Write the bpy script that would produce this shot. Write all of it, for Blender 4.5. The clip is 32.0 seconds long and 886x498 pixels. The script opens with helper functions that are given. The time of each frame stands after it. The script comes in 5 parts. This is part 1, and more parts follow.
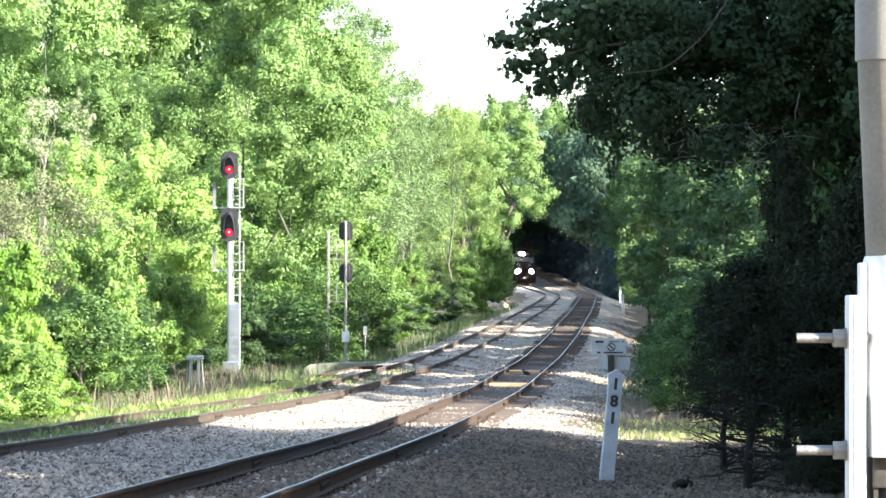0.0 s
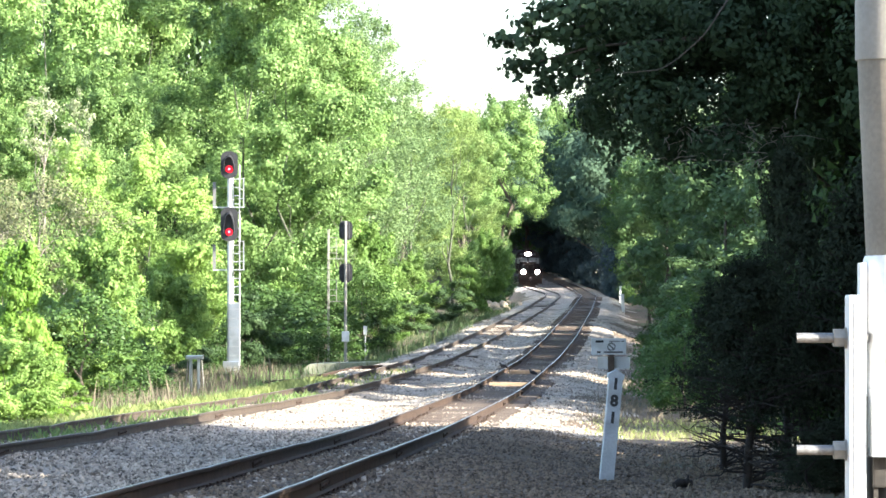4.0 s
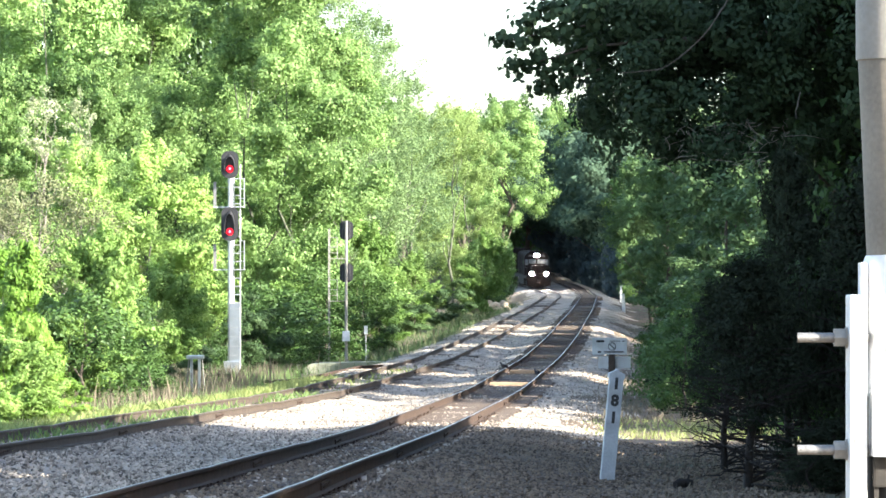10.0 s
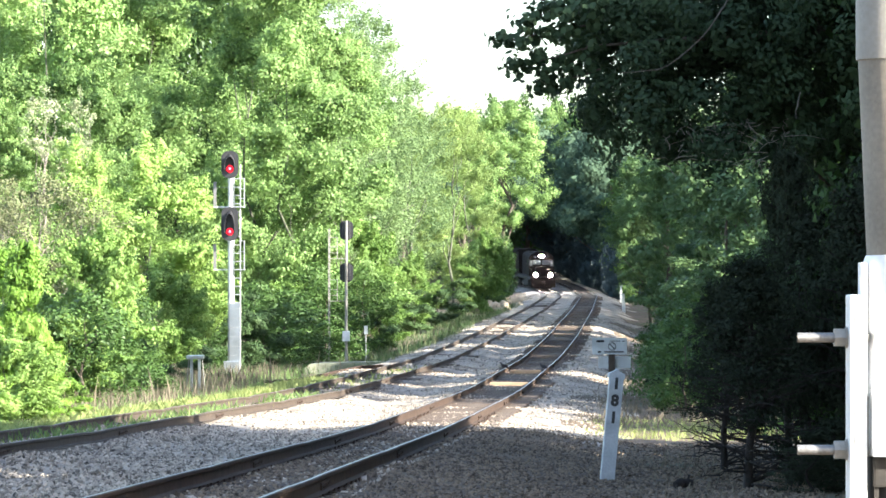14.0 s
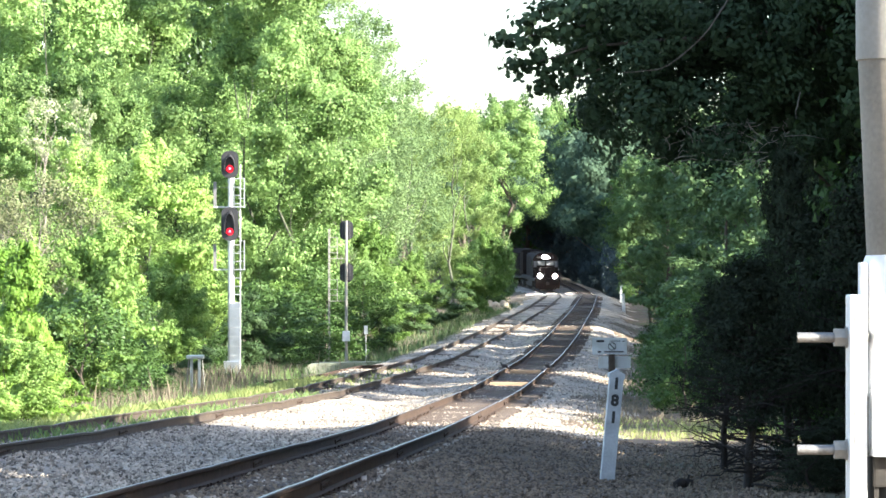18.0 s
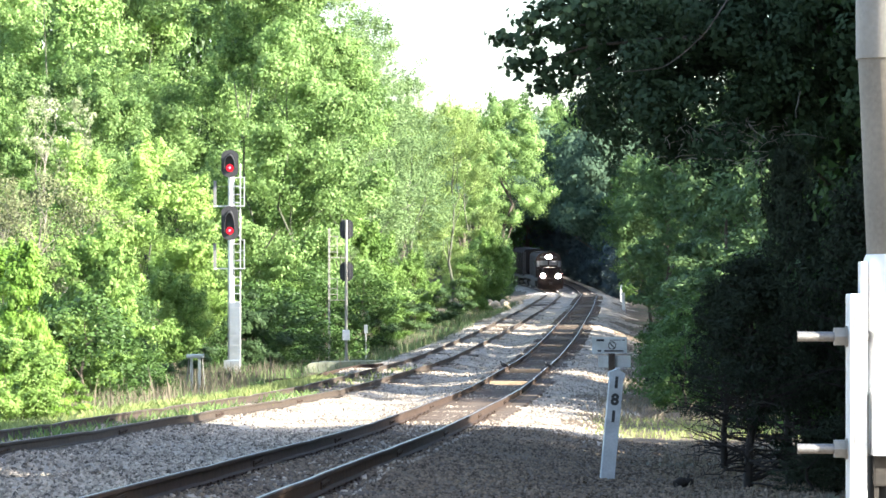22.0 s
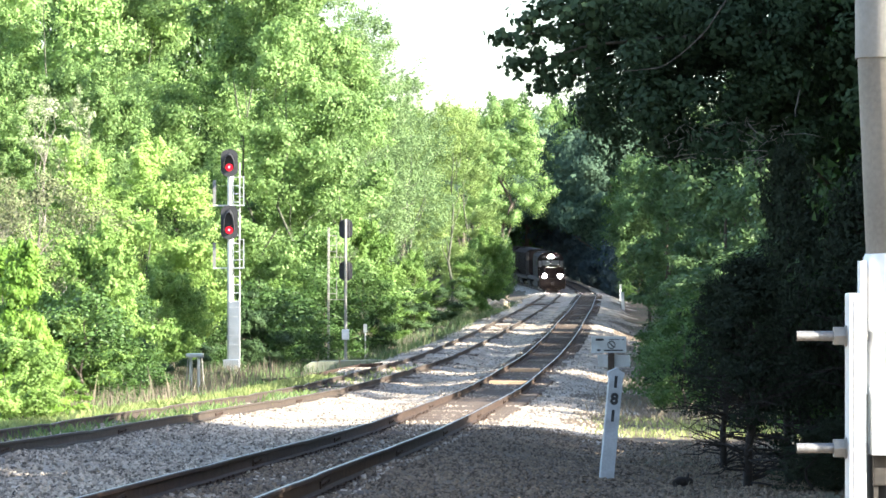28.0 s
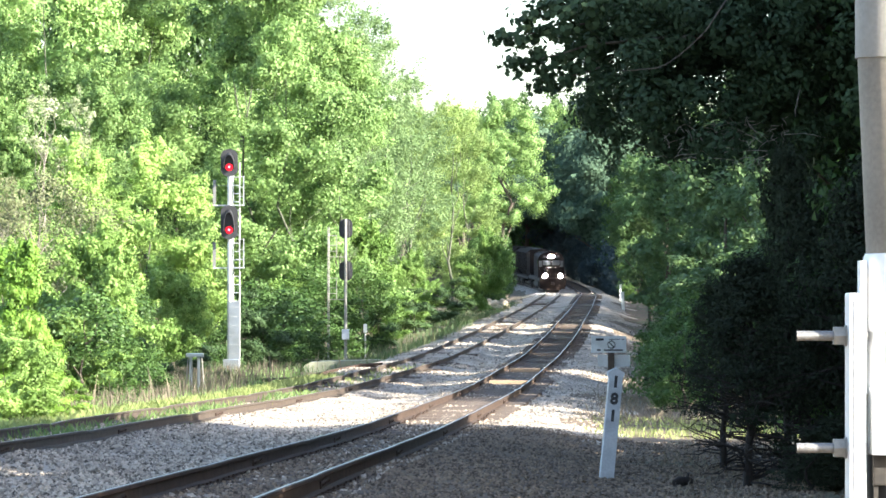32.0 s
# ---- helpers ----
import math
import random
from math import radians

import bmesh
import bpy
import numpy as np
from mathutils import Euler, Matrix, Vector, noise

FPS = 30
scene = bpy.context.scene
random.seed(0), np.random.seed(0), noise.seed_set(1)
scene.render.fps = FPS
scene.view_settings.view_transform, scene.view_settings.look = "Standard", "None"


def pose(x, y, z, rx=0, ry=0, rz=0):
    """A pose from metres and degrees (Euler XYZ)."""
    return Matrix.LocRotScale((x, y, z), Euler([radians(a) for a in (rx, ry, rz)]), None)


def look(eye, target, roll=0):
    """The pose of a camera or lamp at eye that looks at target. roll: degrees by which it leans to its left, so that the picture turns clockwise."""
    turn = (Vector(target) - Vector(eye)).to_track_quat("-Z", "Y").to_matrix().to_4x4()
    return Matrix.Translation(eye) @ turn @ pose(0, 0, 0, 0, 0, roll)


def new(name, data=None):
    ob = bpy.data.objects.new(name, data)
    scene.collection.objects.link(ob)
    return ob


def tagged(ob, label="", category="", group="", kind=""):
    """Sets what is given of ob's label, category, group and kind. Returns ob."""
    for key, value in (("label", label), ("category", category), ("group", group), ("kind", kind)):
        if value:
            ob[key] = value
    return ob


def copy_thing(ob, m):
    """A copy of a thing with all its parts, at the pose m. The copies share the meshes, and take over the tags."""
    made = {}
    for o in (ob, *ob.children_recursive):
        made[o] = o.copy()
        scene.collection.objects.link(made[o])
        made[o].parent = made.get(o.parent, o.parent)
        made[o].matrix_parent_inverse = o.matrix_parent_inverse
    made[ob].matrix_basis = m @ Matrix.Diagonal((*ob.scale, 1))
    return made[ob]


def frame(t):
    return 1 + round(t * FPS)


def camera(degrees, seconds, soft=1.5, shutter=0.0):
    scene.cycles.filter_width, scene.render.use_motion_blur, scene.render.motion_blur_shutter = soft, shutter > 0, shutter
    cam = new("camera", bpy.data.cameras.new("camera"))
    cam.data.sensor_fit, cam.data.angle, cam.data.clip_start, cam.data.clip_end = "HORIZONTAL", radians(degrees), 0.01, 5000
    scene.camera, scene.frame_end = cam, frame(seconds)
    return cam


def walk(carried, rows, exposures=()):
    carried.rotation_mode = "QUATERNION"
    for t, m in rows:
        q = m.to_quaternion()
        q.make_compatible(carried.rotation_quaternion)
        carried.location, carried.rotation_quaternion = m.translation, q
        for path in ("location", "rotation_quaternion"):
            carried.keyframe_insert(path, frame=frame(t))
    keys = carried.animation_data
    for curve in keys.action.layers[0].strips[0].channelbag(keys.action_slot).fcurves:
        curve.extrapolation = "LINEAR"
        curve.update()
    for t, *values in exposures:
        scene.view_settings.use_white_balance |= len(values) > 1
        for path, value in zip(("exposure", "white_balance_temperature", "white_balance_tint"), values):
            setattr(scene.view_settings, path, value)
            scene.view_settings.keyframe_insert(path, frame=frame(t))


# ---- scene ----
# The camera stands on a tripod by a level crossing; x to the right, y along the line of sight.
EYE = (0.0, 0.0, 4.0)
FOV = 15.0
cam = camera(FOV, 32.0, soft=1.6)


def aim(right, up):
    """A pose that looks along y, turned by small angles (in 1/5955 of a radian)."""
    return look(EYE, (right, 5955.0, 4.0 + 19.0 + up))


walk(cam, [(0.0, aim(1.0, 3.0)), (3.0, aim(1.0, 2.5)), (7.0, aim(0.8, 2.1)), (9.0, aim(-0.1, 2.0)), (14.0, aim(-0.2, 1.9)),
           (20.0, aim(-0.2, 1.6)), (22.0, aim(-0.2, 0.2)), (25.0, aim(0.0, -0.3)), (27.5, aim(0.9, -0.9)), (30.0, aim(0.9, -0.7)),
           (32.0, aim(0.9, -1.2))], exposures=[(0.0, 2.3), (32.0, 2.3)])

# ---- world and sun ----
SUN_FROM = Vector((0.86, -0.51, 0.0)).normalized()
SUN_UP = radians(26)
world = bpy.data.worlds.new("sky")
scene.world = world
world.use_nodes = True
wn = world.node_tree.nodes
sky = wn.new("ShaderNodeTexSky")
sky.sky_type = "NISHITA"
sky.sun_disc = False
sky.sun_elevation = SUN_UP
sky.sun_rotation = math.atan2(SUN_FROM.x, SUN_FROM.y)
sky.air_density, sky.dust_density, sky.ozone_density = 1.0, 1.25, 1.0
wn["Background"].inputs["Strength"].default_value = 0.115
world.node_tree.links.new(sky.outputs[0], wn["Background"].inputs["Color"])
sun = new("sun", bpy.data.lights.new("sun", "SUN"))
sun.data.energy, sun.data.angle, sun.data.color = 5.0, radians(0.5), (1.0, 0.95, 0.84)
to_sun = Vector((SUN_FROM.x * math.cos(SUN_UP), SUN_FROM.y * math.cos(SUN_UP), math.sin(SUN_UP)))
sun.matrix_world = look((40, -40, 60), Vector((40, -40, 60)) - to_sun)


# ---- materials ----
def ramp(nodes, stops):
    r = nodes.new("ShaderNodeValToRGB")
    while len(r.color_ramp.elements) < len(stops):
        r.color_ramp.elements.new(0.5)
    for e, (at, col) in zip(r.color_ramp.elements, stops):
        e.position, e.color = at, (*col, 1)
    return r


def surface(name, dark, light, scale=8.0, rough=0.7, metal=0.0, bump=0.3, fine=60.0, stain=None, depth=0.01, per_object=0.0, per_piece=0.0, gloss=0.5):
    """Two colours mixed by a coarse and a fine noise, with relief; stain: (colour, scale, amount)."""
    m = bpy.data.materials.new(name)
    m.use_nodes = True
    n, l = m.node_tree.nodes, m.node_tree.links
    b = n["Principled BSDF"]
    geo = n.new("ShaderNodeTexCoord")
    n1, n2 = n.new("ShaderNodeTexNoise"), n.new("ShaderNodeTexNoise")
    n1.inputs["Scale"].default_value, n2.inputs["Scale"].default_value = scale, fine
    n1.inputs["Detail"].default_value, n2.inputs["Detail"].default_value = 6, 4
    for q in (n1, n2):
        l.new(geo.outputs["Object"], q.inputs["Vector"])
    mix = n.new("ShaderNodeMath")
    mix.operation = "MULTIPLY_ADD"
    l.new(n2.outputs["Fac"], mix.inputs[0])
    mix.inputs[1].default_value = 0.5
    half = n.new("ShaderNodeMath")
    half.operation = "MULTIPLY"
    half.inputs[1].default_value = 0.6
    l.new(n1.outputs["Fac"], half.inputs[0])
    l.new(half.outputs[0], mix.inputs[2])
    fac = mix
    if per_object:
        info = n.new("ShaderNodeObjectInfo")
        add = n.new("ShaderNodeMath")
        add.operation = "MULTIPLY_ADD"
        l.new(info.outputs["Random"], add.inputs[0])
        add.inputs[1].default_value = per_object
        l.new(mix.outputs[0], add.inputs[2])
        fac = add
    if per_piece:
        isl, add2 = n.new("ShaderNodeNewGeometry"), n.new("ShaderNodeMath")
        add2.operation = "MULTIPLY_ADD"
        l.new(isl.outputs["Random Per Island"], add2.inputs[0])
        add2.inputs[1].default_value = per_piece
        l.new(fac.outputs[0], add2.inputs[2])
        even = n.new("ShaderNodeMath")
        even.operation = "SUBTRACT"
        l.new(add2.outputs[0], even.inputs[0])
        even.inputs[1].default_value = 0.5 * per_piece
        fac = even
    r = ramp(n, [(0.32, dark), (0.78, light)])
    l.new(fac.outputs[0], r.inputs["Fac"])
    col = r.outputs["Color"]
    if stain:
        n3 = n.new("ShaderNodeTexNoise")
        n3.inputs["Scale"].default_value, n3.inputs["Detail"].default_value = stain[1], 5
        l.new(geo.outputs["Object"], n3.inputs["Vector"])
        cut = ramp(n, [(0.5, (0, 0, 0)), (0.68, (stain[2],) * 3)])
        l.new(n3.outputs["Fac"], cut.inputs["Fac"])
        mx = n.new("ShaderNodeMix")
        mx.data_type = "RGBA"
        l.new(cut.outputs["Color"], mx.inputs["Factor"])
        l.new(col, mx.inputs[6])
        mx.inputs[7].default_value = (*stain[0], 1)
        col = mx.outputs[2]
    l.new(col, b.inputs["Base Color"])
    b.inputs["Roughness"].default_value, b.inputs["Metallic"].default_value = rough, metal
    b.inputs["Specular IOR Level"].default_value = gloss
    if bump:
        bp = n.new("ShaderNodeBump")
        bp.inputs["Strength"].default_value, bp.inputs["Distance"].default_value = bump, depth
        l.new(n2.outputs["Fac"], bp.inputs["Height"])
        l.new(bp.outputs[0], b.inputs["Normal"])
    return m


def foliage(name, dark, light, through_light=0.32, rough=0.55, patch=0.35, gloss=0.35, leaf=0.35):
    """Leaves: colour varies leaf by leaf, and slowly over the crown; some light comes through."""
    m = bpy.data.materials.new(name)
    m.use_nodes = True
    n, l = m.node_tree.nodes, m.node_tree.links
    b, out = n["Principled BSDF"], n["Material Output"]
    g, tc, no, info = n.new("ShaderNodeNewGeometry"), n.new("ShaderNodeTexCoord"), n.new("ShaderNodeTexNoise"), n.new("ShaderNodeObjectInfo")
    no.inputs["Scale"].default_value, no.inputs["Detail"].default_value = patch, 2
    l.new(tc.outputs["Object"], no.inputs["Vector"])
    a0, a1, a2 = (n.new("ShaderNodeMath") for _ in range(3))
    for a, source, gain in ((a0, no.outputs["Fac"], 1.9), (a1, g.outputs["Random Per Island"], leaf), (a2, info.outputs["Random"], 0.5)):
        a.operation = "MULTIPLY_ADD"
        l.new(source, a.inputs[0])
        a.inputs[1].default_value = gain
    a0.inputs[2].default_value = -0.675 - 0.5 * leaf
    l.new(a0.outputs[0], a1.inputs[2])
    l.new(a1.outputs[0], a2.inputs[2])
    r = ramp(n, [(0.0, dark), (1.0, light)])
    l.new(a2.outputs[0], r.inputs["Fac"])
    l.new(r.outputs["Color"], b.inputs["Base Color"])
    b.inputs["Roughness"].default_value = rough
    b.inputs["Specular IOR Level"].default_value = gloss
    t, mix = n.new("ShaderNodeBsdfTranslucent"), n.new("ShaderNodeMixShader")
    l.new(r.outputs["Color"], t.inputs["Color"])
    mix.inputs["Fac"].default_value = through_light
    l.new(b.outputs[0], mix.inputs[1])
    l.new(t.outputs[0], mix.inputs[2])
    l.new(mix.outputs[0], out.inputs["Surface"])
    return m


def glow(name, colour, strength):
    m = bpy.data.materials.new(name)
    m.use_nodes = True
    b = m.node_tree.nodes["Principled BSDF"]
    b.inputs["Base Color"].default_value = (*colour, 1)
    b.inputs["Emission Color"].default_value = (*colour, 1)
    b.inputs["Emission Strength"].default_value = strength
    return m


def glass(name, tint, rough=0.05):
    m = bpy.data.materials.new(name)
    m.use_nodes = True
    b = m.node_tree.nodes["Principled BSDF"]
    b.inputs["Base Color"].default_value = (*tint, 1)
    b.inputs["Roughness"].default_value = rough
    b.inputs["Specular IOR Level"].default_value = 0.9
    return m


M_GRAVEL = surface("ballast_gravel", (0.12, 0.102, 0.083), (0.58, 0.505, 0.42), 1.2, 0.9, 0, 0.9, 16.0, ((0.085, 0.060, 0.038), 0.5, 0.75), 0.06)
M_BROWN = surface("brown_shoulder_gravel", (0.048, 0.034, 0.022), (0.19, 0.138, 0.094), 0.9, 0.95, 0, 0.7, 14.0, ((0.05, 0.036, 0.025), 0.7, 0.6), 0.05)
M_BED = surface("grimy_track_ballast", (0.046, 0.032, 0.021), (0.19, 0.135, 0.092), 1.5, 0.9, 0, 0.9, 22.0, ((0.05, 0.035, 0.028), 0.7, 0.6), 0.05)
M_STONE = surface("ballast_stone", (0.055, 0.045, 0.036), (0.56, 0.475, 0.385), 5.0, 0.9, 0, 0.3, 60.0, per_piece=0.42)
M_STONE_BROWN = surface("brown_ballast_stone", (0.042, 0.030, 0.020), (0.27, 0.20, 0.14), 5.0, 0.9, 0, 0.3, 60.0, per_piece=0.45)
M_SOIL = surface("forest_soil", (0.048, 0.036, 0.023), (0.165, 0.124, 0.080), 0.8, 0.95, 0, 0.8, 14.0, ((0.06, 0.08, 0.03), 0.35, 0.7), 0.05)
M_RUST = surface("rail_rust", (0.004, 0.003, 0.0025), (0.078, 0.043, 0.027), 6.0, 0.85, 0.0, 0.3, 90.0, ((0.06, 0.04, 0.03), 2.0, 0.6), 0.004)
M_RUST_OLD = surface("old_rail_rust", (0.032, 0.026, 0.022), (0.105, 0.077, 0.058), 6.0, 0.8, 0.2, 0.3, 90.0, ((0.06, 0.045, 0.035), 2.0, 0.6), 0.004)
M_RAILTOP = surface("rail_running_band", (0.20, 0.18, 0.165), (0.37, 0.345, 0.32), 3.0, 0.36, 0.9, 0.03, 120.0)
M_RAILTOP_OLD = surface("rail_dull_band", (0.14, 0.11, 0.09), (0.30, 0.26, 0.22), 3.0, 0.55, 0.6, 0.1, 120.0)
M_TIE = surface("creosoted_tie", (0.03, 0.022, 0.017), (0.105, 0.074, 0.054), 3.0, 0.85, 0, 0.6, 30.0, ((0.13, 0.112, 0.095), 3.0, 0.4), 0.015, per_object=0.3)
# Weathered timber in a pale tan, so boards and spur ties look sunlit.
M_TIMBER = surface("sun_lightened_timber", (0.26, 0.17, 0.10), (0.55, 0.40, 0.26), 3.0, 0.85, 0, 0.4, 40.0, ((0.16, 0.10, 0.065), 3.0, 0.5), 0.01)
M_BARK = surface("bark", (0.045, 0.038, 0.03), (0.15, 0.12, 0.095), 4.0, 0.9, 0, 0.9, 25.0, None, 0.03)
M_GREYBARK = surface("grey_green_bark", (0.048, 0.052, 0.036), (0.125, 0.13, 0.092), 5.0, 0.9, 0, 0.6, 30.0)
M_DEADWOOD = surface("dead_twigs", (0.008, 0.006, 0.005), (0.032, 0.023, 0.018), 6.0, 0.9, 0, 0.4, 40.0)
M_PALE = surface("pale_bark", (0.12, 0.105, 0.085), (0.30, 0.27, 0.23), 6.0, 0.9, 0, 0.3, 40.0)
M_ALU = surface("galvanised_steel", (0.50, 0.51, 0.52), (0.74, 0.75, 0.75), 5.0, 0.5, 0.35, 0.08, 80.0, ((0.38, 0.37, 0.35), 3.0, 0.4), 0.002)
M_STUD = surface("zinc_plated_steel", (0.16, 0.16, 0.16), (0.30, 0.29, 0.28), 30.0, 0.5, 0.5, 0.2, 200.0)
M_ALUPAINT = surface("aluminium_paint", (0.20, 0.19, 0.17), (0.33, 0.315, 0.285), 6.0, 0.6, 0.0, 0.1, 120.0, ((0.24, 0.22, 0.19), 5.0, 0.5), 0.002)
M_MASTPAINT = surface("shaded_weathered_mast_paint", (0.145, 0.126, 0.100), (0.255, 0.226, 0.185), 6.0, 0.6, 0.0, 0.1, 120.0, ((0.10, 0.088, 0.07), 4.0, 0.6), 0.002)
M_SILVER = surface("silver_paint", (0.60, 0.61, 0.62), (0.82, 0.82, 0.82), 4.0, 0.5, 0.2, 0.05, 60.0)
M_MAST = surface("weathered_aluminium_paint", (0.44, 0.45, 0.465), (0.62, 0.63, 0.645), 4.0, 0.45, 0.65, 0.06, 60.0, ((0.30, 0.30, 0.30), 2.5, 0.5), 0.002)
M_SHEET = surface("bare_aluminium_sheet", (0.40, 0.43, 0.465), (0.56, 0.585, 0.62), 3.0, 0.36, 0.92, 0.05, 40.0, ((0.33, 0.34, 0.35), 2.0, 0.5), 0.002)
M_BLACK = surface("black_paint", (0.012, 0.012, 0.014), (0.035, 0.035, 0.038), 5.0, 0.5, 0, 0.1, 60.0)
M_WHITE = surface("white_paint", (0.62, 0.63, 0.63), (0.82, 0.82, 0.80), 4.0, 0.6, 0, 0.15, 50.0, ((0.45, 0.43, 0.38), 3.0, 0.5), 0.003)
M_POST = surface("weathered_post_paint", (0.33, 0.35, 0.37), (0.52, 0.54, 0.55), 4.0, 0.7, 0, 0.2, 50.0, ((0.24, 0.24, 0.23), 3.0, 0.6), 0.003)
M_INK = surface("black_lettering", (0.01, 0.01, 0.01), (0.03, 0.03, 0.03), 10.0, 0.6, 0, 0, 40.0)
M_CONCRETE = surface("concrete", (0.15, 0.162, 0.112), (0.34, 0.35, 0.265), 1.5, 0.9, 0, 0.4, 25.0, ((0.17, 0.20, 0.11), 1.0, 0.7), 0.01)
M_EARTH = surface("dry_earth", (0.26, 0.205, 0.14), (0.52, 0.43, 0.31), 2.0, 0.95, 0, 0.6, 20.0, None, 0.02)
M_LOCO = surface("locomotive_paint", (0.004, 0.003, 0.003), (0.016, 0.008, 0.007), 1.2, 0.75, 0, 0.1, 30.0, ((0.016, 0.012, 0.010), 1.0, 0.6), gloss=0.2)
M_UNDER = surface("underframe_grime", (0.012, 0.011, 0.010), (0.05, 0.043, 0.036), 3.0, 0.8, 0.1, 0.2, 40.0)
M_CAR = surface("freight_car_paint", (0.006, 0.005, 0.005), (0.020, 0.013, 0.011), 0.8, 0.8, 0, 0.1, 30.0, ((0.016, 0.013, 0.011), 0.8, 0.7), gloss=0.15)
M_GLASS = glass("cab_glass", (0.12, 0.125, 0.13), 0.12)
M_LAMP = glow("headlight_glow", (1.0, 0.90, 0.78), 400.0)
M_RED = glow("signal_red", (1.0, 0.012, 0.03), 0.32)
M_HOT = glow("signal_red_core", (1.0, 0.16, 0.24), 1.5)
M_LENS = glass("dark_lens", (0.02, 0.02, 0.02), 0.1)
L_COTTON = foliage("cottonwood_leaves", (0.115, 0.20, 0.060), (0.31, 0.465, 0.160), 0.42, leaf=0.75)
L_LIGHT = foliage("box_elder_leaves", (0.145, 0.255, 0.050), (0.36, 0.51, 0.155), 0.40)
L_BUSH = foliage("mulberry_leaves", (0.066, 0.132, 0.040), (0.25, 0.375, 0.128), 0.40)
# Lighter mulberry leaves: full sun is put into the colour.
L_MULB = foliage("sun_brightened_mulberry_leaves", (0.105, 0.200, 0.042), (0.31, 0.46, 0.130), 0.40)
L_BRIGHT = foliage("young_box_elder_leaves", (0.125, 0.245, 0.033), (0.33, 0.49, 0.105), 0.40)
L_BLOOM = foliage("pale_seed_clusters", (0.19, 0.24, 0.12), (0.43, 0.47, 0.29))
L_LITTER = foliage("fallen_leaves", (0.050, 0.038, 0.026), (0.19, 0.14, 0.09), 0.1, 0.9, 0.8)
L_OLIVE = foliage("willow_leaves", (0.115, 0.185, 0.048), (0.285, 0.385, 0.125), 0.4)
L_ASH = foliage("ash_leaves", (0.082, 0.145, 0.055), (0.215, 0.315, 0.132), 0.4, leaf=0.6)
# Dark leaf colour; on the brush it stands in for shade.
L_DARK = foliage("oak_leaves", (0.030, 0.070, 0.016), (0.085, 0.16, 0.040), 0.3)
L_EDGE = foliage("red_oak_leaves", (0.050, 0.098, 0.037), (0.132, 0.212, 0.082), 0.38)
L_MID = foliage("elm_leaves", (0.064, 0.126, 0.046), (0.168, 0.268, 0.102), 0.40)
# Maple and cedar leaves darkened and greyed: backlight and deep shade in the colour.
L_MAPLE = foliage("shade_dark_maple_leaves", (0.026, 0.046, 0.024), (0.064, 0.102, 0.047), 0.18, 0.6, gloss=0.15)
L_CEDAR = foliage("shade_dark_cedar_sprays", (0.020, 0.026, 0.018), (0.046, 0.060, 0.036), 0.12, 0.8, gloss=0.08)
# Two leaf colours tinted blue-green: haze of the far hollow is painted in.
L_HAZE_DARK = foliage("haze_blue_leaves", (0.058, 0.084, 0.092), (0.090, 0.128, 0.136), 0.12, 0.85, gloss=0.08)
L_HAZE_CANOPY = foliage("haze_tinted_canopy_leaves", (0.060, 0.104, 0.072), (0.115, 0.182, 0.116), 0.35, 0.8, gloss=0.1)
L_SHADE_BUSH = foliage("shade_dark_bush_leaves", (0.032, 0.062, 0.026), (0.090, 0.155, 0.056), 0.18, 0.6, gloss=0.2)
L_TWIGGY = foliage("thin_olive_leaves", (0.10, 0.12, 0.055), (0.26, 0.28, 0.14), 0.35)
L_GRASS = foliage("green_grass", (0.15, 0.20, 0.055), (0.40, 0.44, 0.17), 0.4, 0.6, 0.5)
# Dry brown stalks, darkened further to hold the shade over the weeds.
L_DRY = foliage("dry_grass", (0.095, 0.082, 0.060), (0.255, 0.215, 0.155), 0.3, 0.8, 0.5)
L_FAR = foliage("far_leaves", (0.055, 0.105, 0.035), (0.15, 0.23, 0.08), 0.35)


# ---- mesh helpers ----
def mesh_of(name, verts, faces, mats, index=None, smooth=False):
    me = bpy.data.meshes.new(name)
    me.from_pydata([tuple(v) for v in verts], [], [tuple(f) for f in faces])
    for m in mats if isinstance(mats, (list, tuple)) else (mats,):
        me.materials.append(m)
    if index is not None:
        me.polygons.foreach_set("material_index", np.asarray(index, np.int32))
    if smooth:
        me.polygons.foreach_set("use_smooth", np.ones(len(me.polygons), bool))
    me.update()
    return me


def fast_mesh(name, verts, loops, per_face, mats, index=None):
    """A large mesh of equal-sided faces straight from arrays."""
    me = bpy.data.meshes.new(name)
    nf = len(loops) // per_face
    me.vertices.add(len(verts))
    me.vertices.foreach_set("co", np.asarray(verts, np.float32).ravel())
    me.loops.add(len(loops))
    me.loops.foreach_set("vertex_index", np.asarray(loops, np.int32))
    me.polygons.add(nf)
    me.polygons.foreach_set("loop_start", np.arange(0, nf * per_face, per_face, dtype=np.int32))
    for m in mats if isinstance(mats, (list, tuple)) else (mats,):
        me.materials.append(m)
    if index is not None:
        me.polygons.foreach_set("material_index", np.asarray(index, np.int32))
    me.update(calc_edges=True)
    return me


